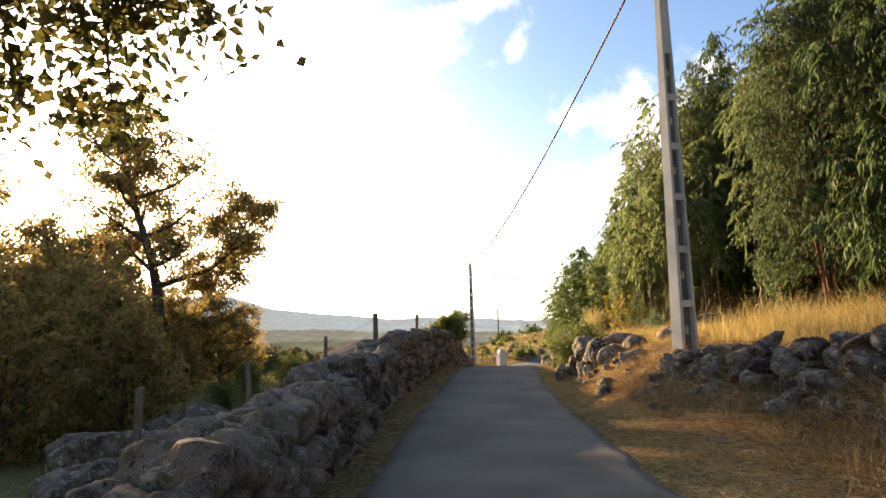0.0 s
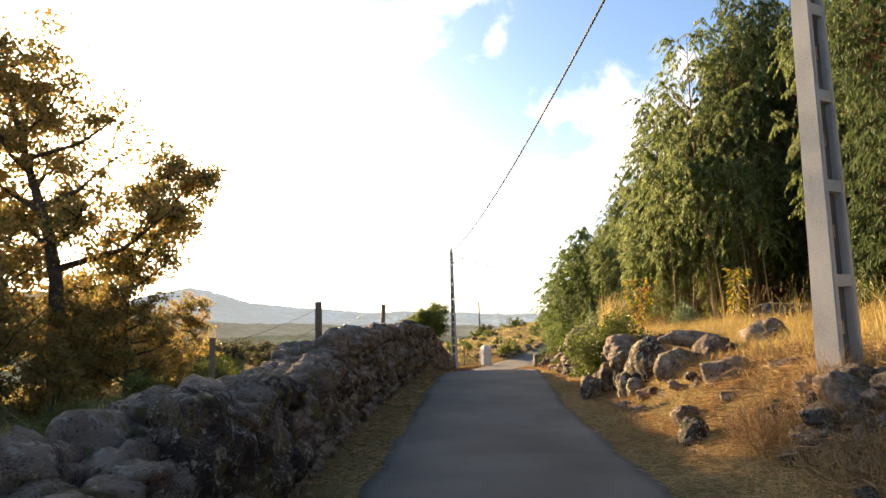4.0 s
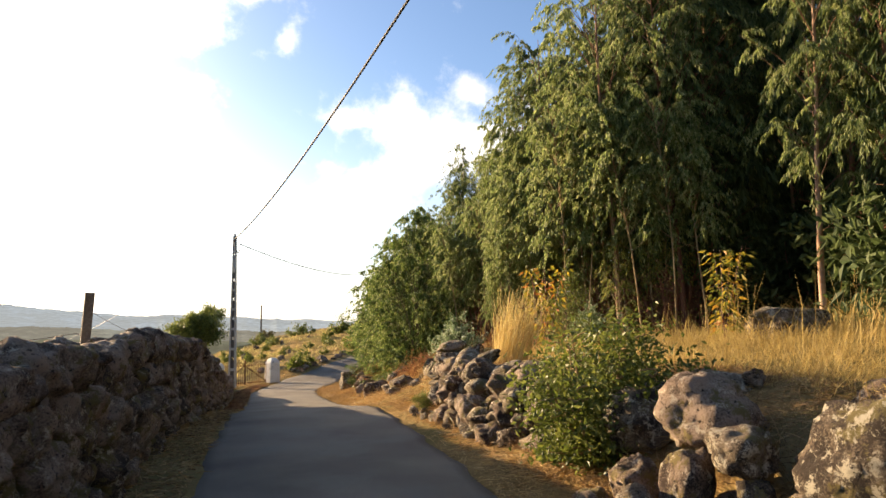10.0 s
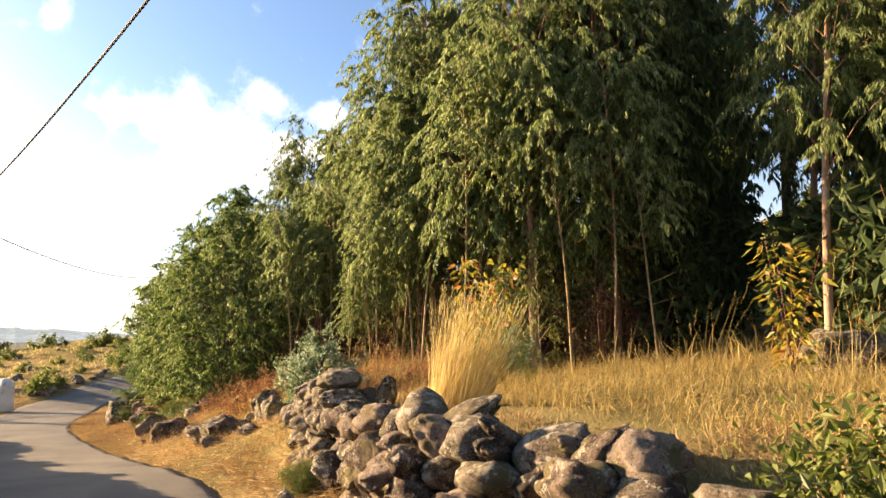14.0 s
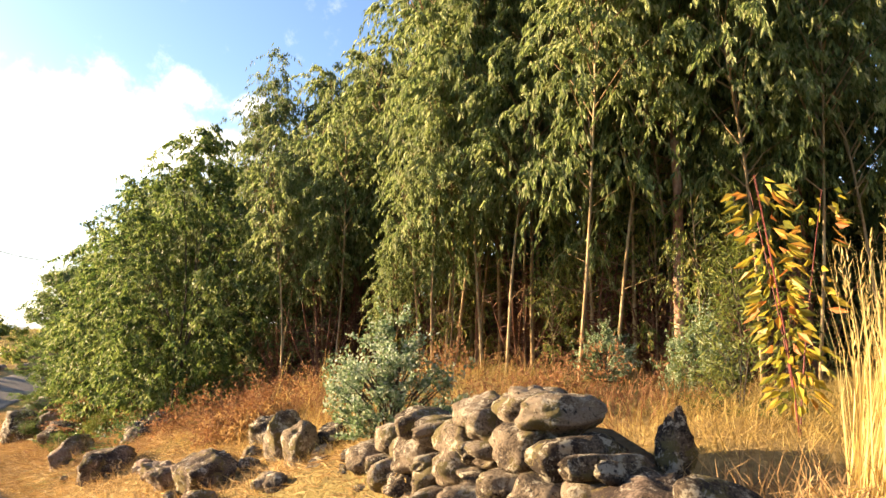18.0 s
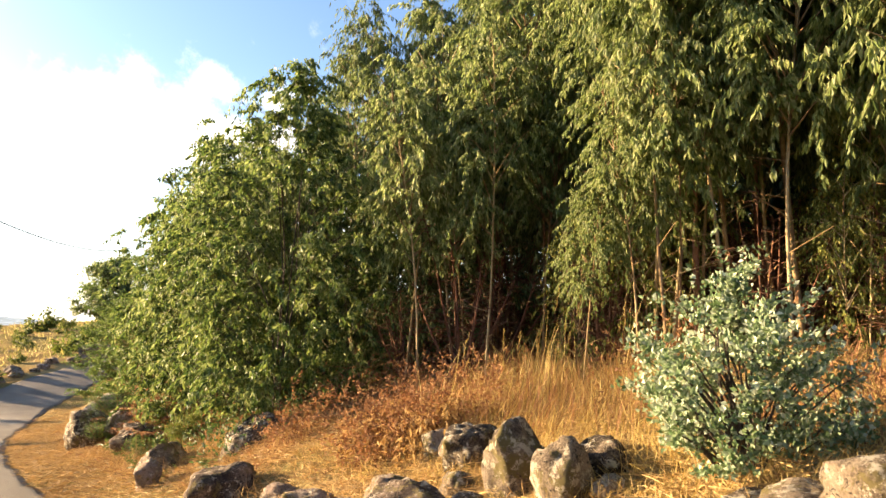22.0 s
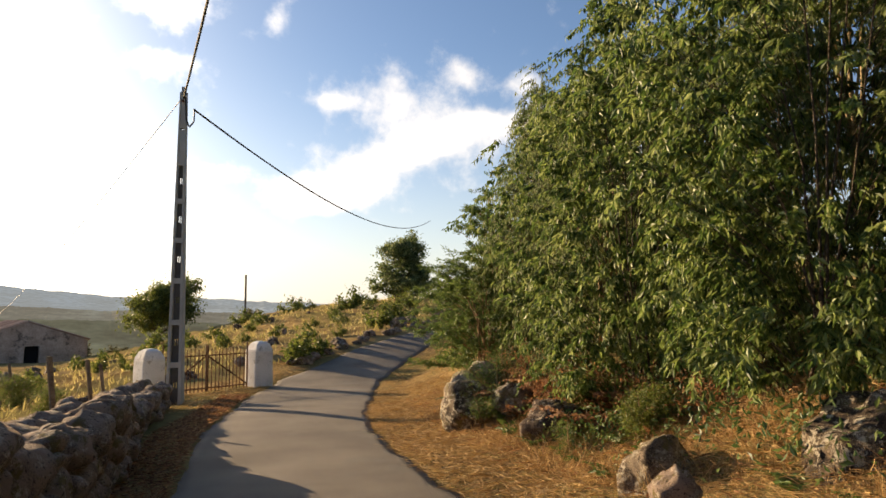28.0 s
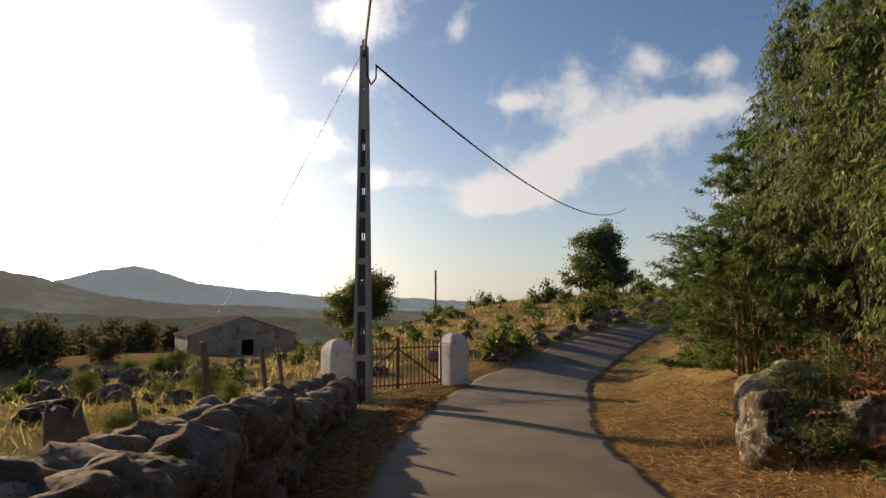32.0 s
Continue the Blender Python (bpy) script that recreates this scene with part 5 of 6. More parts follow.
for k in range(9):
    put(YSAP, r_.uniform(9.9, 12.6), r_.uniform(24.6, 31.0), r_.uniform(0.55, 1.1), k * 61)
for k in range(14):
    put(TWIGS, r_.uniform(11.4, 14.2), r_.uniform(23.8, 31.5), r_.uniform(0.9, 1.4), k * 83)
for k, (x, y, q) in enumerate(((10.9, 26.0, 0.9), (11.4, 26.9, 1.1), (11.2, 28.0, 1.0), (11.8, 25.7, 1.1), (12.3, 26.2, 1.2), (11.0, 29.8, 0.9), (12.0, 27.6, 1.2), (11.5, 30.6, 1.0))):
    put(YSAP, x, y, q, k * 47, 0.0, q * 1.15)
# big leafy young eucalyptus by the bend
YOUNG = dome_tree("young_eucalyptus", 21, 5.6, 2.15, 44000, M_juv, 0.105, 0.038, "young eucalyptus leafy to the ground beside the bend", "tree", "young eucalyptus", belly=0.42, point=1.5, rag=0.1, start=0.05, base=0.66, thick=0.5, stems=6, bark=M_bark_oak, spray=(0.55, 0.6, 0.75, 0.7))
TALL = dome_tree("leafy_eucalyptus", 22, 8.6, 1.9, 38000, M_euc, 0.15, 0.031, "tall eucalyptus with drooping leaves down to the ground", "tree", "leafy eucalyptus", belly=0.4, point=1.35, base=0.85, stems=6, spray=(0.75, 0.8, 0.6, 1.1))
put(YOUNG, 8.4, 35.3, 0.94, 10, 0, 0.95)
put(YOUNG, 8.4, 38.3, 0.95, 110)
for x, y, q, t in ((10.7, 36.8, 0.95, 0), (11.2, 33.6, 0.88, 80), (11.6, 35.6, 0.98, 160), (9.3, 40.4, 0.7, 240), (10.8, 41.8, 0.88, 320), (10.2, 38.8, 0.72, 40), (12.2, 39.5, 0.9, 100), (12.0, 43.2, 0.9, 200), (10.3, 44.1, 0.8, 30), (11.4, 44.9, 0.85, 150), (12.6, 35.4, 0.95, 270), (12.5, 48.8, 1.12, 70), (12.4, 46.2, 1.05, 190)):
    put(TALL, x, y, q, t, 0, q * 0.92)
FEATHER = dome_tree("feathery_bush", 31, 5.0, 1.9, 52000, M_feather, 0.13, 0.024, "feathery dark green acacia bush by the lane", "bush", "feathery bushes", belly=0.4, point=1.5, rag=0.22, spray=(0.55, 0.1, 0.6, -0.1))
for x, y, q, t in ((9.7, 46.4, 0.98, 0), (10.9, 48.3, 1.02, 90), (12.8, 52.0, 1.0, 200), (15.0, 55.5, 0.9, 30), (11.7, 46.0, 1.1, 310), (13.6, 49.0, 1.2, 140)):
    put(FEATHER, x, y, q, t, 0, q * 0.76)
SEEDLING = bushy("pine_seedling", 33, 0.9, 0.55, 2600, M_feather, 0.07, 0.008, "small green pine seedling leaning over a boulder", "bush", "pine seedlings", stems=5, droop=0.3, clump=0.16)
put(SEEDLING, 7.5, 40.75, 1.0, 40, 0.3)
put(SEEDLING, 7.0, 40.1, 0.8, 140, 0.15)
put(SEEDLING, 7.0, 37.5, 0.6, 220)
put(SEEDLING, 7.9, 38.0, 0.8, 240)
SILVER = dome_tree("silver_eucalyptus_bush", 41, 1.05, 0.76, 11000, M_silver, 0.044, 0.031, "low silvery blue-green eucalyptus bush above the stones", "bush", "silver bushes", belly=0.4, point=1.4, rag=0.22, base=0.7, stems=14, bark=M_bark_oak, spray=(0.3, -0.25, 0.8, -0.3))
put(SILVER, 7.3, 27.45, 0.9, 0)
put(SILVER, 9.7, 25.5, 0.6, 100, 0, 0.8)
put(SILVER, 10.4, 27.1, 0.6, 200)
SHRUB = bushy("thorny_shrub", 51, 1.35, 0.8, 11000, M_shrub, 0.056, 0.026, "small-leaved olive green shrub growing among the wall boulders", "bush", "shrubs", stems=14, droop=0.2, clump=0.2, low=0.02)
put(SHRUB, 5.42, 18.1, 1.34, 0, -0.05, 1.22)
put(SHRUB, 5.4, 23.9, 0.25, 60)
for x, y, s, t in ((7.5, 36.8, 0.4, 0), (7.7, 38.3, 0.4, 200)):
    put(SHRUB, x, y, s, t)


# ---- oaks on the left ----
def oak(seed, height, crown, leaves, label, limbs_at, lean=(0, 0), leaf=0.11, fork=0.35, name="oak_tree", lm=None, clump=0.32):
    """An open-crowned oak: forked limbs carrying loose clumps of leaves with gaps between."""
    r = random.Random(seed)
    root = empty(name, Matrix(), label, "tree")
    P, R = trunk_arrays(r, height * 0.95, 0.02 * height + 0.03, 0.03, 0.04, 0.35, 10)
    h = np.linspace(0, 1, 10)
    P[:, 0] += lean[0] * h ** 1.4
    P[:, 1] += lean[1] * h ** 1.4
    V, F = tube(P, R, 9)
    piece("trunk", np_mesh("trunk", V, F, M_bark_oak, True), root)
    tubes, cents = [], []
    for k in range(limbs_at):
        u = fork + (0.98 - fork) * (k + r.random()) / limbs_at
        a = k * 2.4 + r.uniform(-0.5, 0.5)
        b = at_curve(P, u)
        l = crown * r.uniform(0.55, 1.1) * (1.15 - 0.75 * u)
        e = b + np.array([math.cos(a) * l, math.sin(a) * l, l * r.uniform(0.25, 0.8)])
        mid = (b + e) / 2 + np.array([r.uniform(-0.2, 0.2), r.uniform(-0.2, 0.2), -0.08 * l])
        w = 0.05 + 0.008 * height * (1 - u)
        tubes.append(tube([b, mid, e], [w, w * 0.6, w * 0.2], 6))
        for j in range(7):
            q = r.uniform(0.35, 1.0)
            c = b + (mid - b) * 2 * q if q < 0.5 else mid + (e - mid) * (q - 0.5) * 2
            d = np.array([r.gauss(0, 1), r.gauss(0, 1), r.gauss(0.3, 0.7)])
            t = c + unit(d) * crown * r.uniform(0.12, 0.34)
            tubes.append(tube([c, (c + t) / 2 + np.array([0, 0, 0.05]), t], [w * 0.3, w * 0.2, 0.006], 4))
            cents.append((*t, clump * crown / 3 * r.uniform(0.5, 1.25)))
            cents.append((*((c + t) / 2 + np.array([0, 0, 0.1])), clump * crown / 3 * r.uniform(0.4, 0.9)))
    V, F = merged(tubes)
    tagged(piece("branchwork", np_mesh("branchwork", V, F, M_bark_oak, True), root), kind="stuff")
    C = np.array(cents)
    idx = rng.integers(0, len(C), leaves)
    pos = C[idx, :3] + rng.normal(size=(leaves, 3)) * C[idx, 3][:, None] * np.array([0.75, 0.75, 0.5])
    V, F = leaf_arrays(pos, rng.normal(size=(leaves, 3)) + np.array([0, 0, -0.3]), rng.uniform(0.6, 1.3, leaves) * leaf, rng.uniform(0.6, 1.3, leaves) * leaf * 0.6)
    piece("crown", np_mesh("crown", V, F, lm or M_oak), root)
    return root


OAK = oak(71, 11.0, 3.6, 13500, "tall open oak turning brown behind the wall", 17, (0.3, 0), leaf=0.16)
put(OAK, -10.2, 25.0, 1.2, 20)
OAK2 = oak(72, 8.5, 3.0, 11000, "leaning oak with browning autumn leaves", 13, (1.6, 0.3), fork=0.45, leaf=0.16)
put(OAK2, -11.8, 30.0, 1.15, 0)
OAK3 = oak(73, 6.0, 3.4, 8500, "dense low oak with brown and green leaves", 16, fork=0.12, leaf=0.2)
for x, y, s, t in ((-13.5, 24.0, 1.05, 0), (-11.5, 20.0, 0.8, 90), (-16.5, 30.0, 1.2, 200), (-10.8, 27.5, 0.62, 40), (-14.0, 43.0, 0.75, 150), (-8.3, 17.2, 0.6, 260), (-17, 38, 0.9, 60), (-19, 22, 1.3, 130), (-7.0, 22.8, 0.5, 30)):
    put(OAK3, x, y, s, t)
# oak whose branches hang over the lane at the start
OVER = oak(74, 5.2, 2.9, 90000, "oak with leafy branches hanging over the lane", 30, (1.4, 1.0), leaf=0.10, fork=0.55, clump=0.42, lm=M_oak_green)
put(OVER, -1.6, 0.1, 1.0, 0, 0.1)
SCRUB = dome_tree("oak_scrub", 75, 4.6, 2.3, 7000, M_oak, 0.19, 0.12, "low oak scrub with browning leaves behind the wall", "tree", "oak scrub", belly=0.4, point=1.6, rag=0.2, bark=M_bark_oak, spray=(0.5, 0.2, 0.9, 0.2))
for x, y, q, t in ((-9.6, 19.5, 0.8, 0), (-12.6, 22.0, 1.1, 70), (-9.0, 23.5, 0.75, 140), (-7.6, 26.5, 0.6, 210), (-15.5, 25.5, 1.25, 280), (-6.2, 18.0, 0.42, 30), (-11.0, 33.0, 0.8, 100), (-3.4, 9.6, 0.55, 10), (-4.8, 11.4, 0.7, 130), (-6.2, 13.6, 0.8, 250), (-5.2, 9.2, 0.75, 60), (-7.8, 15.0, 0.9, 190), (-7.4, 11.0, 0.9, 300), (-4.2, 7.4, 0.6, 220)):
    put(SCRUB, x, y, q, t)

BRUSH = bushy("green_bush", 81, 1.6, 1.2, 7000, M_shrub, 0.07, 0.03, "yellow-green wild bush in the field", "bush", "field bushes", stems=10, droop=0.1, clump=0.28)
for k, (x, y, s) in enumerate(((-3.5, 20.5, 0.7), (-5.0, 24.5, 0.85), (-7.5, 33.0, 1.1), (-4.5, 29.0, 0.9), (-3.0, 36.0, 0.7), (-6.5, 41, 1.0), (-1.6, 14.5, 0.5), (-2.2, 12.4, 0.6), (-3.4, 14.0, 0.75), (-2.6, 17.0, 0.7), (-1.6, 18.8, 0.5), (-4.2, 17.4, 0.9), (-1.2, 23.0, 0.45), (-0.6, 43.5, 0.55), (-5.0, 52, 0.8), (-2.5, 27, 0.6), (-1.7, 51.0, 0.9), (-4.2, 55.0, 0.6), (-0.3, 47.3, 0.62), (-1.2, 44.6, 0.4), (0.4, 46.2, 0.3))):
    put(BRUSH, x, y, s, k * 47)
for x, y, s in ((-13.5, 84, 1.7), (-15.5, 86, 1.5), (-17.5, 85, 1.3)):
    put(BRUSH, x, y, s, x * 9)


# ---- tall dry plants ----
def grass_clump(x, y, n, height, radius, lean, name="pampas_clump", label="tall golden dry grass clump leaning in the wind", mt=None, width=0.012):
    root = empty(name, Matrix.Translation((x, y, gz(x, y) - 0.03)), label, "grass")
    a, q = rng.uniform(0, 2 * np.pi, n), radius * np.sqrt(rng.random(n))
    P = np.stack([np.cos(a) * q, np.sin(a) * q, np.zeros(n)], -1)
    D = np.array(lean) + rng.normal(size=(n, 3)) * 0.10 + P * 0.25 * np.array([1, 1, 0])
    l = height * rng.uniform(0.45, 1.05, n)
    V, F = blade_arrays(P, D, l, width * rng.uniform(0.6, 1.4, n), 0.12)
    tagged(piece("grass_tuft", np_mesh("grass_tuft", V, F, mt or M_grass), root), kind="stuff")
    m = n // 4
    D2, l2 = unit(D[:m]), l[:m]
    base = P[:m] + D2 * (l2 * 0.8)[:, None]
    k = 10
    pos = np.repeat(base, k, 0) + np.repeat(D2, k, 0) * (np.tile(np.linspace(0, 0.22, k), m) * np.repeat(l2, k))[:, None]
    V, F = leaf_arrays(pos, np.repeat(D2, k, 0) + rng.normal(size=(m * k, 3)) * 0.22, 0.05, 0.008)
    tagged(piece("seed_tuft", np_mesh("seed_tuft", V, F, mt or M_grass), root), kind="stuff")
    return root


grass_clump(6.62, 23.12, 420, 1.3, 0.2, (0.16, -0.12, 1), width=0.0045, mt=M_pale_grass)
grass_clump(6.74, 22.85, 220, 1.2, 0.16, (0.3, -0.2, 1), width=0.0045, mt=M_pale_grass)
for x, y, h in ((8.5, 30.1, 1.2), (9.1, 29.5, 1.2), (8.0, 30.8, 1.0), (8.9, 30.6, 1.1), (9.0, 20.2, 1.3), (8.2, 17.8, 1.2), (9.6, 18.6, 1.4), (10.3, 22.6, 1.3), (8.6, 13.2, 1.2), (9.4, 15.6, 1.3), (7.9, 10.0, 1.1)):
    grass_clump(x, y, 16, h, 0.35, (0.15, -0.1, 1), "wild_oats", "thin wild oat stalks with pale nodding seed heads", width=0.006)


def pokeweed(x, y, height, seed, label):
    r = random.Random(seed)
    root = empty("pokeweed_plant", Matrix.Translation((x, y, gz(x, y) - 0.03)), label, "plant", "pokeweed plants")
    tubes, pos, dirs = [], [], []
    for k in range(4):
        a = r.uniform(0, 6.28)
        P = np.array([(math.cos(a) * 0.35 * u ** 1.3, math.sin(a) * 0.35 * u ** 1.3, height * u) for u in np.linspace(0, 1, 7)])
        tubes.append(tube(P, np.linspace(0.006, 0.002, 7), 6))
        for _ in range(70):
            u = r.uniform(0.15, 1.0)
            b = at_curve(P, u)
            aa = r.uniform(0, 6.28)
            d = np.array([math.cos(aa), math.sin(aa), r.uniform(-0.5, 0.3)])
            pos.append(b + d * 0.12), dirs.append(d + np.array([0, 0, -0.5]))
    for V, F in tubes:
        piece("stem", np_mesh("stem", V, F, M_red, True), root, "red fleshy stem")
    V, F = leaf_arrays(np.array(pos), np.array(dirs), rng.uniform(0.08, 0.17, len(pos)), rng.uniform(0.035, 0.065, len(pos)))
    piece("foliage", np_mesh("foliage", V, F, M_yellowing), root)


pokeweed(9.4, 20.9, 1.55, 1, "yellowing pokeweed plant on the grassy bank")
pokeweed(7.9, 23.96, 1.75, 2, "tall pokeweed with red stems and yellow leaves")
ACACIA = dome_tree("acacia_sapling", 61, 1.7, 0.6, 3400, M_shrub, 0.085, 0.012, "slender feathery acacia sapling in dry grass", "bush", "acacia saplings", belly=0.3, point=0.9, stems=2, rag=0.2, bark=M_bark_oak, thick=0.45, spray=(0.35, 0.2, 0.8, 0.0))
put(ACACIA, 8.8, 24.7, 1.0, 0)


def fern_plant(x, y, size, seed, mt, label):
    """A rosette of arching fronds, each with two rows of leaflets."""
    r = random.Random(seed)
    root = empty("fern_plant", Matrix.Translation((x, y, gz(x, y) - 0.02)), label, "fern", "ferns by the lane")
    for k in range(9):
        a, l = r.uniform(0, 6.283), size * r.uniform(0.6, 1.1)
        u = np.linspace(0, 1, 16)
        out = np.array([math.cos(a), math.sin(a), 0])
        P = out * (u * l * 0.85)[:, None] + np.array([0, 0, 1]) * (l * (0.95 * u - 0.62 * u * u))[:, None]
        side = np.array([-math.sin(a), math.cos(a), 0.0])
        pos = np.concatenate([P[2:], P[2:]])
        d = np.concatenate([np.tile(side, (14, 1)), np.tile(-side, (14, 1))]) + out * 0.35 + rng.normal(size=(28, 3)) * 0.12
        w = np.tile((1 - u[2:]) * 0.85 + 0.12, 2) * size * 0.3
        lv = leaf_arrays(pos, d, w, np.full(28, size * 0.055))
        piece("frond", np_mesh("frond", lv[0], lv[1], mt), root)


r_ = random.Random(43)
for k, (x, y, q) in enumerate(((7.35, 41.9, 0.7), (7.6, 41.2, 0.75), (7.15, 40.75, 0.5), (7.5, 40.4, 0.6), (7.2, 39.6, 0.6), (7.0, 39.1, 0.45), (7.5, 38.7, 0.55), (6.9, 38.2, 0.35), (7.6, 37.6, 0.5), (8.0, 42.8, 0.6), (7.3, 36.9, 0.35), (6.7, 36.3, 0.35), (6.85, 37.2, 0.4), (6.6, 35.0, 0.3), (6.9, 34.3, 0.35), (7.0, 36.0, 0.4), (6.75, 33.6, 0.3))):
    fern_plant(x, y, q, 300 + k, M_green_fern, "green fern growing among stones by the lane")
for k in range(12):
    fern_plant(r_.uniform(7.3, 8.5), r_.uniform(37.6, 40.5), r_.uniform(0.6, 0.9), 330 + k, M_fern, "withered red-brown fern on the bank")


# ---- grasses and litter ----
def scatter(n, xy):
    x, y = xy(n)
    return np.stack([x, y, ground_z(x, y)], -1)


def band(d0, d1, y0, y1, right=True, power=1.0):
    def xy(n):
        y = rng.uniform(y0, y1, n)
        d = d0 + (d1 - d0) * rng.random(n) ** power
        return (road_right(y) + d if right else road_left(y) - d), y
    return xy


def stuff(name, label, parts, material):
    V, F = merged(parts)
    tagged(new(name, np_mesh(name, V, F, material)), label, "grass", kind="stuff")


def upright(n, xy, length, width, spread=0.3, lean=(0.05, -0.06, 1.0), bend=0.35):
    P = scatter(n, xy)
    D = np.array(lean) + rng.normal(size=(n, 3)) * spread
    tuft = np.sin(P[:, 0] * 2.9 + 1.7 * np.sin(P[:, 1] * 1.3)) * np.sin(P[:, 1] * 2.3 + 1.1 * np.sin(P[:, 0] * 2.1)) + 0.5 * np.sin(P[:, 0] * 7.3 + P[:, 1] * 3.1) * np.sin(P[:, 1] * 6.1)
    length = length * np.clip(0.82 + 0.42 * tuft, 0.3, 1.5)
    D[:, :2] += 0.22 * np.stack([np.sin(P[:, 1] * 1.9 + P[:, 0]), np.cos(P[:, 0] * 2.3 - P[:, 1] * 0.7)], -1)
    return blade_arrays(P - np.array([0, 0, 0.02]), D, rng.uniform(0.35, 1.25, n) * length, width * rng.uniform(0.6, 1.4, n), bend)


def litter(n, xy, length=0.16, width=0.007, lift=0.03):
    P = scatter(n, xy) + np.stack([np.zeros(n), np.zeros(n), rng.uniform(0.004, lift, n)], -1)
    D = rng.normal(size=(n, 3)) * np.array([1, 1, 0.16])
    return blade_arrays(P, D, rng.uniform(0.5, 1.5, n) * length, width, 0.2)


stuff("dry_grass", "tall golden dry grass on the bank above the lane",
      [upright(24000, band(3.1, 8.5, 1, 14, power=1.0), 0.85, 0.0055), upright(34000, band(2.1, 7.5, 13, 25.5, power=1.0), 0.36, 0.0042, 0.55, (0.06, -0.08, 1.0), 0.6), upright(9000, band(5, 14, -6, 24), 0.7, 0.012), upright(2500, band(1.6, 3.0, 3, 14), 0.3, 0.008), upright(1500, band(2.6, 5.0, 28.4, 31.4), 0.65, 0.0042, 0.25, (0.06, -0.08, 1.0), 0.5), upright(15000, band(1.6, 4.6, 26.5, 32.5), 0.27, 0.0042, 0.4, (0.05, -0.06, 1.0), 0.6)], M_grass)
stuff("straw", "loose straw litter on the verges",
      [litter(6000, band(0.0, 1.2, -1, 27), 0.13, 0.005), litter(13000, band(0.0, 2.2, 27, 50), 0.18), litter(26000, band(0.0, 2.5, 32.5, 46), 0.2, 0.006), litter(3000, band(0.0, 0.75, 0, 48, False)), litter(30000, band(0.0, 2.3, -1, 13), 0.15, 0.0055), litter(5000, band(0.9, 2.6, 3, 12.5), 0.15, 0.005), litter(2500, band(0.0, 0.9, 12, 19), 0.12, 0.005), litter(5000, band(0.3, 1.4, 18, 27), 0.2), litter(4000, band(0.0, 3, 50, 62), 0.2), litter(5000, band(0, 3, 46, 60, False), 0.2, 0.01),
       litter(5000, band(1.4, 3.5, 27, 35), 0.22)], M_straw)
stuff("verge_grass", "short dry grass tufts along the road edges",
      [upright(9000, band(1.0, 2.8, 33, 40), 0.24, 0.004, 0.6), upright(6000, band(-0.05, 0.5, 0, 50), 0.09, 0.005, 0.6), upright(1500, band(-0.05, 0.6, 0, 50, False), 0.1, 0.005, 0.6), upright(18000, band(0.3, 2.7, 0, 15), 0.2, 0.005, 0.8), upright(5000, band(0.4, 2.0, 26, 34), 0.2, 0.006, 0.6),
       upright(4000, band(0.9, 2.2, 36, 50), 0.22, 0.006, 0.6)], M_straw)
stuff("field_grass", "yellow-green rough grass in the field beyond the wall",
      [upright(18000, band(1.2, 9, 2, 50, False), 0.24, 0.008, 0.5), upright(12000, band(5, 30, 8, 75, False), 0.4, 0.03, 0.4), upright(9000, band(2, 45, 58, 110, False), 0.4, 0.05, 0.4), upright(3500, band(2, 30, 62, 110), 0.4, 0.05, 0.4)], M_field)
fern = []
for x0, y0, n, rr in ((7.6, 31.3, 260, 0.55), (8.2, 30.9, 160, 0.7), (9.0, 28.9, 70, 0.7), (8.4, 27.6, 60, 0.7), (9.3, 27.0, 60, 0.6), (8.6, 41.5, 110, 0.5), (8.3, 42.3, 110, 0.5), (7.7, 37.6, 60, 0.5), (7.9, 36.4, 60, 0.5), (7.8, 39.0, 220, 0.5), (8.1, 40.4, 120, 0.5), (8.8, 26.2, 70, 0.7), (7.6, 33.3, 120, 0.5), (7.5, 38.5, 160, 0.4), (7.7, 40.2, 120, 0.45), (8.6, 33.6, 80, 0.5), (9.2, 33.2, 90, 0.6)):
    a, q = rng.uniform(0, 2 * np.pi, n), rr * np.sqrt(rng.random(n))
    x, y = x0 + np.cos(a) * q, y0 + np.sin(a) * q
    z = ground_z(x, y)
    P = np.stack([x, y, z + rng.uniform(0.0, 0.62, n) * rng.random(n) ** 0.6], -1)
    k = 12
    D = unit(rng.normal(size=(n, 3)) + np.array([0, 0, 0.2]))
    pos = np.repeat(P, k, 0) + np.repeat(D, k, 0) * np.tile(np.linspace(0, 0.32, k), n)[:, None]
    fern.append(leaf_arrays(pos, np.repeat(D, k, 0) * 0.5 + rng.normal(size=(n * k, 3)) * 0.7, 0.055, 0.018))
V, F = merged(fern)
tagged(new("dry_bracken", np_mesh("dry_bracken", V, F, M_fern)), "rust-brown dry bracken and fallen leaves on the bank", "bracken", kind="stuff")


curl = []
for _ in range(300):
    x0, y0 = rng.uniform(7.3, 8.1), rng.uniform(30.6, 31.9)
    b = np.array([x0, y0, float(ground_z(x0, y0)) + rng.uniform(0.05, 0.36)])
    d = np.array([rng.uniform(-0.7, 0.1), rng.uniform(-0.7, 0.2), rng.uniform(-0.5, 0.15)])
    n = 9
    P = b + d * np.linspace(0, 0.4, n)[:, None] - np.array([0, 0, 0.25]) * (np.linspace(0, 1, n) ** 2)[:, None]
    curl.append(leaf_arrays(P, rng.normal(size=(n, 3)) * 0.6 + np.array([0, 0, -0.7]), rng.uniform(0.06, 0.11, n), rng.uniform(0.018, 0.032, n), 0.5))
V, F = merged(curl)
tagged(new("dead_vine", np_mesh("dead_vine", V, F, M_curl)), "golden-brown withered leaves hanging over the bank", "bracken", kind="stuff")

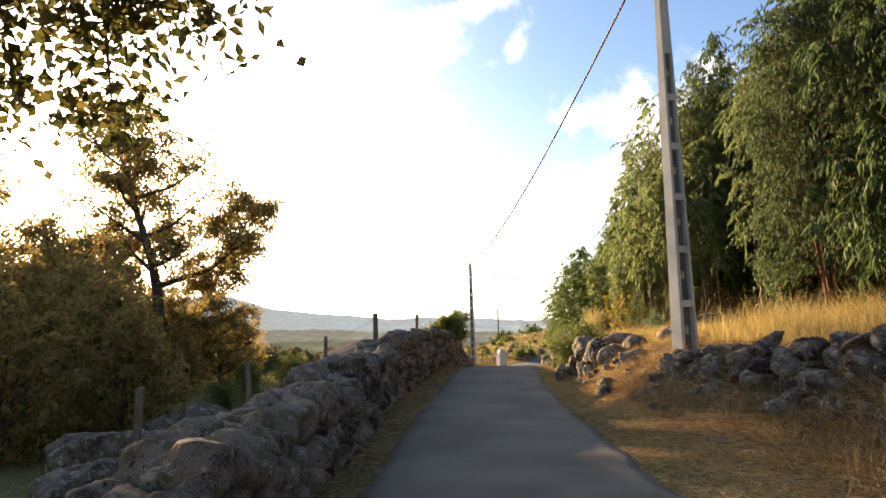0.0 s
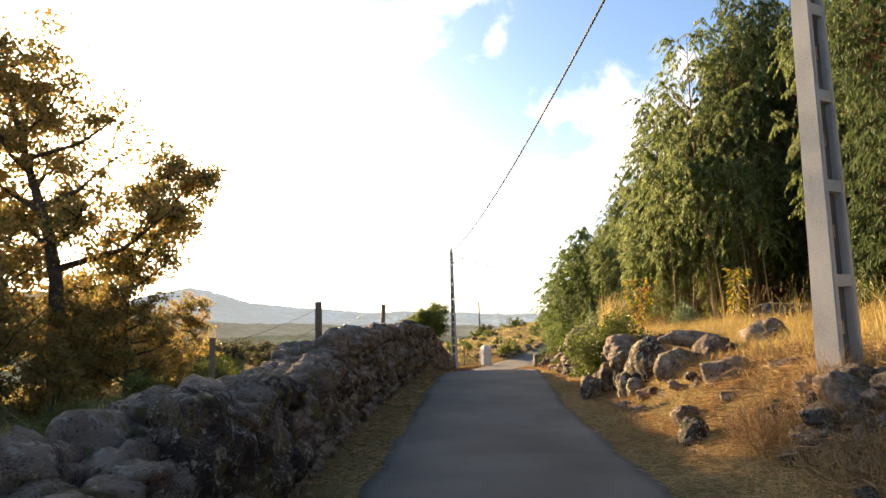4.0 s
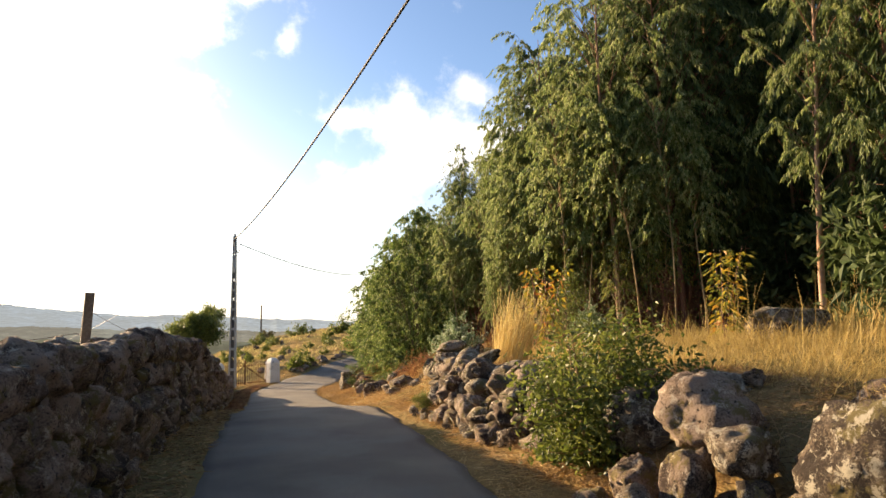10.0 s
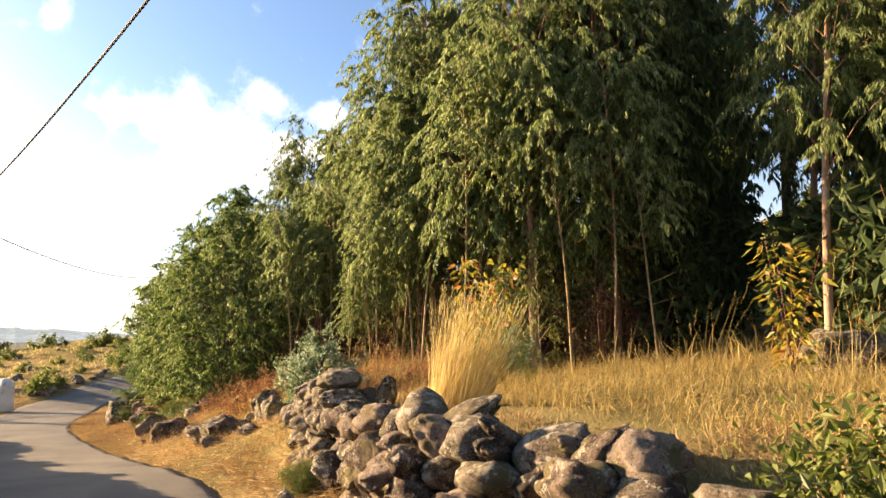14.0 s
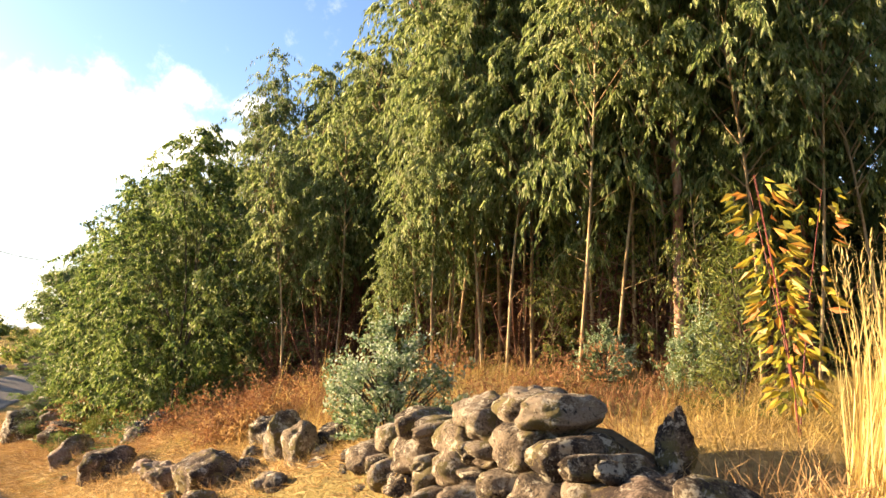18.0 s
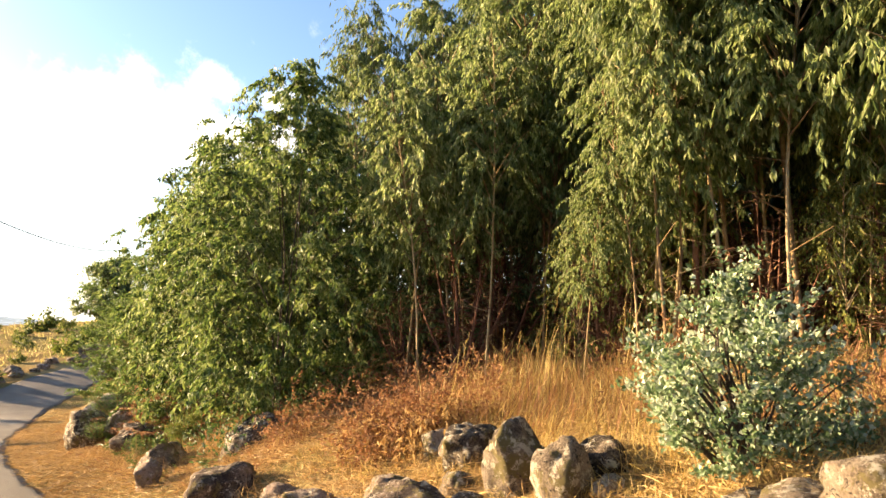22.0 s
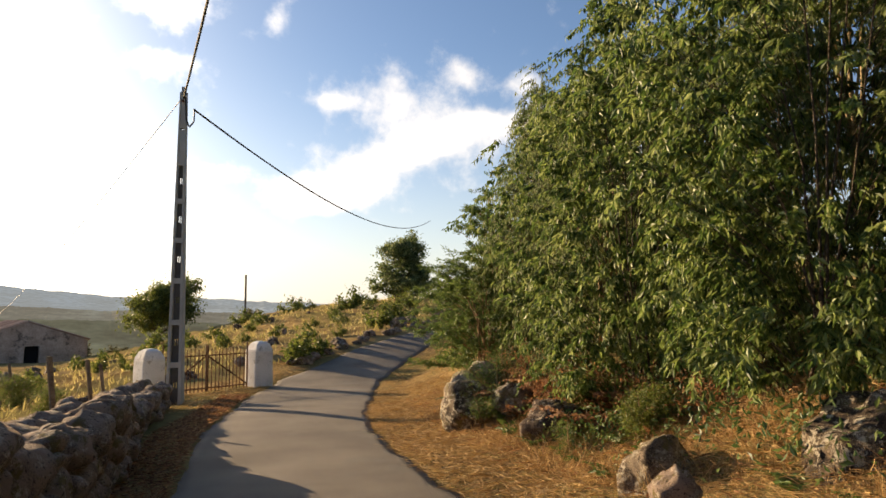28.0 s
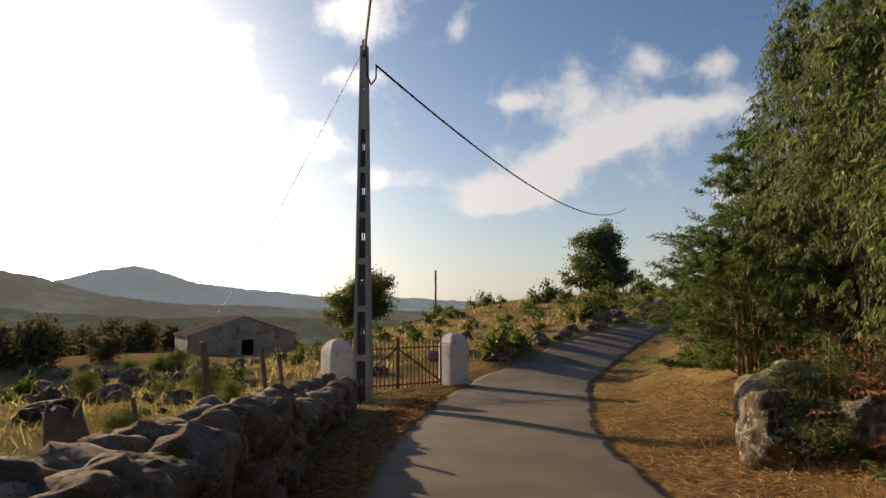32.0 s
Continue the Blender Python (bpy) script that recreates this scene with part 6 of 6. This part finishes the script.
weeds = []
for k in range(75):
    y0 = rng.uniform(33.8, 42.5)
    x0 = float(road_right(y0)) + rng.uniform(1.5, 3.0)
    n = int(rng.integers(14, 46))
    P = np.stack([x0 + rng.normal(size=n) * 0.13, y0 + rng.normal(size=n) * 0.13, rng.uniform(0.03, 0.34, n)], -1)
    P[:, 2] += ground_z(P[:, 0], P[:, 1])
    weeds.append(leaf_arrays(P, rng.normal(size=(n, 3)) + np.array([0, 0, 0.3]), rng.uniform(0.05, 0.11, n), rng.uniform(0.02, 0.04, n)))
stuff("green_weeds", "leafy green weeds and brambles under the young trees", weeds, M_weed)
stuff("red_litter", "red-brown fallen leaves and straw along the verges",
      [litter(3000, band(0.9, 3.4, 32.5, 46), 0.12, 0.012, 0.08), litter(9000, band(0.0, 0.7, 32, 50, False), 0.08, 0.014, 0.06), upright(1800, band(1.2, 3.0, 33, 44), 0.26, 0.005, 0.7)], M_fern)
stuff("dry_stalks", "tall reddish-brown dry stalks and grass by the bend",
      [upright(1300, band(2.3, 4.6, 30.4, 32.8), 0.6, 0.005, 0.22, (0.05, -0.06, 1.0), 0.4), upright(900, band(2.4, 4.6, 28.6, 30.4), 0.65, 0.005, 0.25, (0.05, -0.06, 1.0), 0.4), upright(1500, band(2.4, 4.6, 25.0, 28.0), 0.45, 0.006, 0.3)], M_fern)
stuff("dead_brush", "brown dead brush and roots over the stones of the bank",
      [upright(7000, band(1.2, 3.3, 3, 12.8), 0.30, 0.007, 0.9), upright(4000, band(1.5, 2.7, 2.5, 8), 0.42, 0.006, 0.8), upright(7000, band(1.0, 2.2, 8, 11.6), 0.36, 0.006, 0.8), upright(9000, band(2.0, 4.6, 3, 10.5), 0.34, 0.006, 0.8), upright(9000, band(0.7, 2.4, 12.2, 20), 0.2, 0.005, 0.9), litter(9000, band(0.5, 2.3, 12.2, 18.5), 0.14, 0.006, 0.06), upright(7000, band(0.7, 1.9, 18.5, 25), 0.24, 0.006, 0.9), litter(5000, band(1.0, 3.2, 3, 12.8), 0.28, 0.009, 0.14), litter(12000, band(-0.02, 0.8, 0, 48, False), 0.09, 0.012), upright(3000, band(0.1, 0.8, 0, 48, False), 0.1, 0.005, 0.9), upright(5000, band(1.0, 3.2, 35, 43), 0.3, 0.006, 0.9)], M_brush)


# ---- farmhouse ----
def farmhouse():
    x0, x1, y0, y1, zb, ze, zr = -23.0, -11.0, 115.0, 122.0, -4.8, -0.9, 1.1
    root = empty("farmhouse", Matrix.Translation((-17, 116, 0)) @ Euler((0, 0, radians(30))).to_matrix().to_4x4() @ Matrix.Translation((17, -116, 0)), "low old stucco farmhouse with a tiled gable roof", "house")
    xm = (x0 + x1) / 2

    def wall(pts, name="wall"):
        bm = bmesh.new()
        f = bm.faces.new([bm.verts.new(p) for p in pts])
        r = bmesh.ops.extrude_face_region(bm, geom=[f])
        n = f.normal if f.normal.length else Vector((0, 1, 0))
        f.normal_update()
        bmesh.ops.translate(bm, vec=-f.normal * 0.35, verts=[v for v in r["geom"] if isinstance(v, bmesh.types.BMVert)])
        bmesh.ops.recalc_face_normals(bm, faces=bm.faces)
        return part(name, bm, M_stucco, root)

    dx0, dx1, dz = -17.3, -15.8, -1.5
    k = (zr - ze) / (xm - x0)
    wall([(x0, y0, zb), (dx0, y0, zb), (dx0, y0, zr - k * (dx0 - xm)), (xm, y0, zr), (x0, y0, ze)])
    wall([(dx1, y0, zb), (x1, y0, zb), (x1, y0, ze), (dx1, y0, zr - k * (dx1 - xm))])
    wall([(dx0, y0, dz), (dx1, y0, dz), (dx1, y0, zr - k * (dx1 - xm)), (dx0, y0, zr - k * (dx0 - xm))])
    wall([(x0, y1, zb), (x0, y0, zb), (x0, y0, ze), (x0, y1, ze)])
    wall([(x1, y0, zb), (x1, y1, zb), (x1, y1, ze), (x1, y0, ze)])
    wall([(x1, y1, zb), (x0, y1, zb), (x0, y1, ze), (xm, y1, zr), (x1, y1, ze)])
    # Near-black panel in the opening stands in for the unlit inside.
    bm = bmesh.new()
    box_bm(bm, (dx1 - dx0, 0.1, dz - zb), ((dx0 + dx1) / 2, y0 + 0.3, (dz + zb) / 2))
    part("doorway_panel", bm, M_doorway_shade, root, "near-black panel painting the shade inside the doorway")
    for s in (-1, 1):
        xe = x0 - 0.5 if s < 0 else x1 + 0.5
        k = (zr - ze) / (xm - x0)
        a, b = Vector((xm, 0, zr + 0.14)), Vector((xe, 0, ze - 0.5 * k + 0.14))
        rows = 14
        roof = part("roof", (lambda q: (box_bm(q, ((b - a).length, y1 - y0 + 0.8, 0.1), m=Matrix.Translation((a + b) / 2 + Vector((0, (y0 + y1) / 2, -0.04))) @ Euler((0, -math.atan2((b - a).z, (b - a).x), 0)).to_matrix().to_4x4()), q)[1])(bmesh.new()), M_tile, root)
        n = 30
        tv = []
        for i in range(n):
            y = y0 - 0.35 + (y1 - y0 + 0.7) * (i + 0.5) / n
            tv.append(tube([(a.x, y, a.z), (b.x, y, b.z)], [0.11, 0.11], 6))
        for V, F in tv:
            piece("cover_tile", np_mesh("cover_tile", V, F, M_tile, True), roof)


farmhouse()


# ---- far trees and hillside shrubs ----
ROUND = oak(91, 6.3, 4.6, 30000, "round dark green tree in the field", 30, fork=0.14, leaf=0.27, name="field_tree", lm=M_shrub, clump=0.42)
put(ROUND, -3.0, 112.0, 1.0, 0, 0.0)
LONE = oak(92, 7.6, 3.1, 20000, "tall dark green tree beside the lane on the hill", 22, fork=0.12, leaf=0.24, name="hill_tree", lm=M_euc, clump=0.46)
put(LONE, 19.8, 92.0, 1.0, 0, -1.1)
for x, y, s in ((22.5, 93, 0.45),):
    put(LONE, x, y, s, 120)
HILL = bushy("hillside_shrub", 95, 1.6, 1.1, 480, M_shrub, 0.27, 0.14, "olive green shrub on the dry hillside", "bush", "hillside shrubs", stems=4, twigs=7, droop=0.1, clump=0.3)
r_ = random.Random(19)
for k in range(70):
    y = r_.uniform(58, 150)
    d = r_.uniform(2.0, 60)
    x = float(road_left(y)) - d
    if (-25 < x < -9 and 100 < y < 125) or (-9 < x < -1 and 58 < y < 80):
        continue
    put(HILL, x, y, r_.uniform(0.4, 1.3), k * 63)
put(HILL, 6.3, 57.5, 0.95, 10), put(HILL, 7.0, 58.6, 0.8, 100), put(HILL, 11.6, 66.0, 1.0, 40), put(HILL, 13.5, 69.0, 1.1, 240)
for k in range(70):
    x = r_.uniform(26, 75)
    put(HILL, x, 19.9 + (x - 2.8) * 0.345 + r_.uniform(-8, 6), r_.uniform(0.7, 1.6), k * 29)
for k in range(16):
    y = r_.uniform(60, 110)
    put(HILL, float(road_right(y)) + r_.uniform(1.5, 20), y, r_.uniform(0.6, 1.4), k * 41)
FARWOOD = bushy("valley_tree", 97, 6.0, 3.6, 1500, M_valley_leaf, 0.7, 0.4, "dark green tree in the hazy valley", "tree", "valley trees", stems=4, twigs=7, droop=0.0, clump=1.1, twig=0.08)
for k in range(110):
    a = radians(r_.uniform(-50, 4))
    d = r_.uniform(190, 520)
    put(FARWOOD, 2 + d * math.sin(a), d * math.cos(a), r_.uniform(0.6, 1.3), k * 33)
for k in range(22):
    put(FARWOOD, r_.uniform(-66, -26), r_.uniform(122, 160), r_.uniform(0.7, 1.15), k * 57)
for x, y, a, b, c in ((8.4, 60.3, 0.9, 0.8, 0.5), (10.2, 62.5, 0.6, 0.7, 0.4), (12.4, 65.2, 1.1, 1.0, 0.8), (13.3, 66.2, 0.8, 0.9, 0.6), (15.5, 68, 1.0, 0.8, 0.7), (6.2, 57.3, 0.9, 0.7, 0.4), (17, 69.8, 1.2, 1.0, 0.7)):
    boulder(x, y, gz(x, y) + c * 0.2, a, b, c, True, "grey stone beside the lane on the hillside")
for k in range(90):
    y = r_.uniform(58, 105)
    put(HILL, float(road_left(y)) - r_.uniform(1.5, 26), y, r_.uniform(0.25, 0.6), k * 39)
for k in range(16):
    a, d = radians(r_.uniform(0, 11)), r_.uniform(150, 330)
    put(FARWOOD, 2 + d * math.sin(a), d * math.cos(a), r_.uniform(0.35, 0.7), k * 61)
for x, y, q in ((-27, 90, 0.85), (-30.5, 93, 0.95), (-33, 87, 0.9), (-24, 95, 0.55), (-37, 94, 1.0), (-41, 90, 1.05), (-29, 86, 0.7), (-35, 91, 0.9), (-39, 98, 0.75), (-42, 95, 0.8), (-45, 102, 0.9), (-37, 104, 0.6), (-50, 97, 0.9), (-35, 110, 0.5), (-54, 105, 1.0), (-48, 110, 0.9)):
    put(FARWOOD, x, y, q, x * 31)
# tumbled kerb of stones along the upper lane
for k in range(34):
    y = 57 + k * 0.9 + r_.uniform(-0.3, 0.3)
    x, q = float(road_left(y)) - r_.uniform(0.5, 0.9), r_.uniform(0.3, 0.65)
    boulder(x, y, gz(x, y) + q * 0.15, q * 1.3, q, q * 0.7, True, "brown stone edging the upper lane")
# far slender post
fence_post(6.03, 103.2, gz(6.03, 103.2) + 4.6, 0.16)
rubble(30, -8, 11, 56, 92, 0.25, 0.8, 51, True, 0.1)
rubble(12, -7, 0.5, 40, 56, 0.2, 0.5, 52, True, 0.05)
# remains of low field walls
rubble(24, -16, -4, 62, 64, 0.5, 1.0, 53, True, 0.2)
rubble(14, -9, -1.5, 50, 51.6, 0.3, 0.7, 54, True, 0.2)
rubble(24, -26, -12, 84, 86, 0.6, 1.3, 55, True, 0.2)
# loose stones behind the wall
for x, y, a, b, c in ((-0.9, 3.6, 0.9, 0.7, 0.6), (-1.5, 5.0, 1.3, 1.0, 0.8), (-1.0, 6.5, 1.0, 0.9, 0.9), (-2.2, 6.8, 1.6, 1.2, 0.9), (-1.7, 8.6, 1.4, 1.2, 1.0), (-0.9, 9.2, 1.2, 0.9, 0.9), (-0.3, 2.6, 0.7, 0.6, 0.6), (-2.8, 9.5, 1.2, 1.0, 0.8), (-0.6, 11.6, 1.0, 1.3, 1.0), (-0.6, 38.6, 0.8, 0.6, 0.5), (-1.6, 41, 0.9, 0.6, 0.5), (-3.5, 47, 1.4, 0.9, 0.6), (0.2, 48.5, 0.9, 0.6, 0.6), (-7, 58, 1.8, 1.0, 0.8), (-10, 62, 2.0, 1.0, 0.9)):
    boulder(x, y, gz(x, y) + c * 0.12, a * 0.9, b * 0.9, c * 0.85, True, "dark mossy boulder behind the stone wall")


def stump(x, y):
    """A broken grey tree stump, hollowed and split at the top."""
    r = random.Random(5)
    a = np.linspace(0, 6.283, 14, endpoint=False)
    rows = []
    for u in np.linspace(0, 1, 7):
        for t in a:
            w = 0.24 * (1.15 - 0.3 * u) * (1 + 0.18 * noise.noise((math.cos(t) * 2, math.sin(t) * 2, u * 1.5)))
            top = 0.2 * noise.noise((math.cos(t) * 1.4 + 5, math.sin(t) * 1.4, 2)) if u == 1 else 0.0
            rows.append((math.cos(t) * w - 0.12 * u, math.sin(t) * w, u * 0.75 + top - 0.1))
    F = [(k * 14 + i, k * 14 + (i + 1) % 14, (k + 1) * 14 + (i + 1) % 14, (k + 1) * 14 + i) for k in range(6) for i in range(14)]
    n = len(rows)
    rows += [(v[0] * 0.6 - 0.05, v[1] * 0.6, v[2] - 0.1) for v in rows[-14:]]
    F += [(n - 14 + i, n - 14 + (i + 1) % 14, n + (i + 1) % 14, n + i) for i in range(14)]
    ob = new("tree_stump", np_mesh("tree_stump", rows, F, M_post, True))
    ob.matrix_basis = Matrix.Translation((x, y, gz(x, y)))
    tagged(ob, "broken grey weathered tree stump behind the wall", "stump")


stump(-0.58, 42.0)
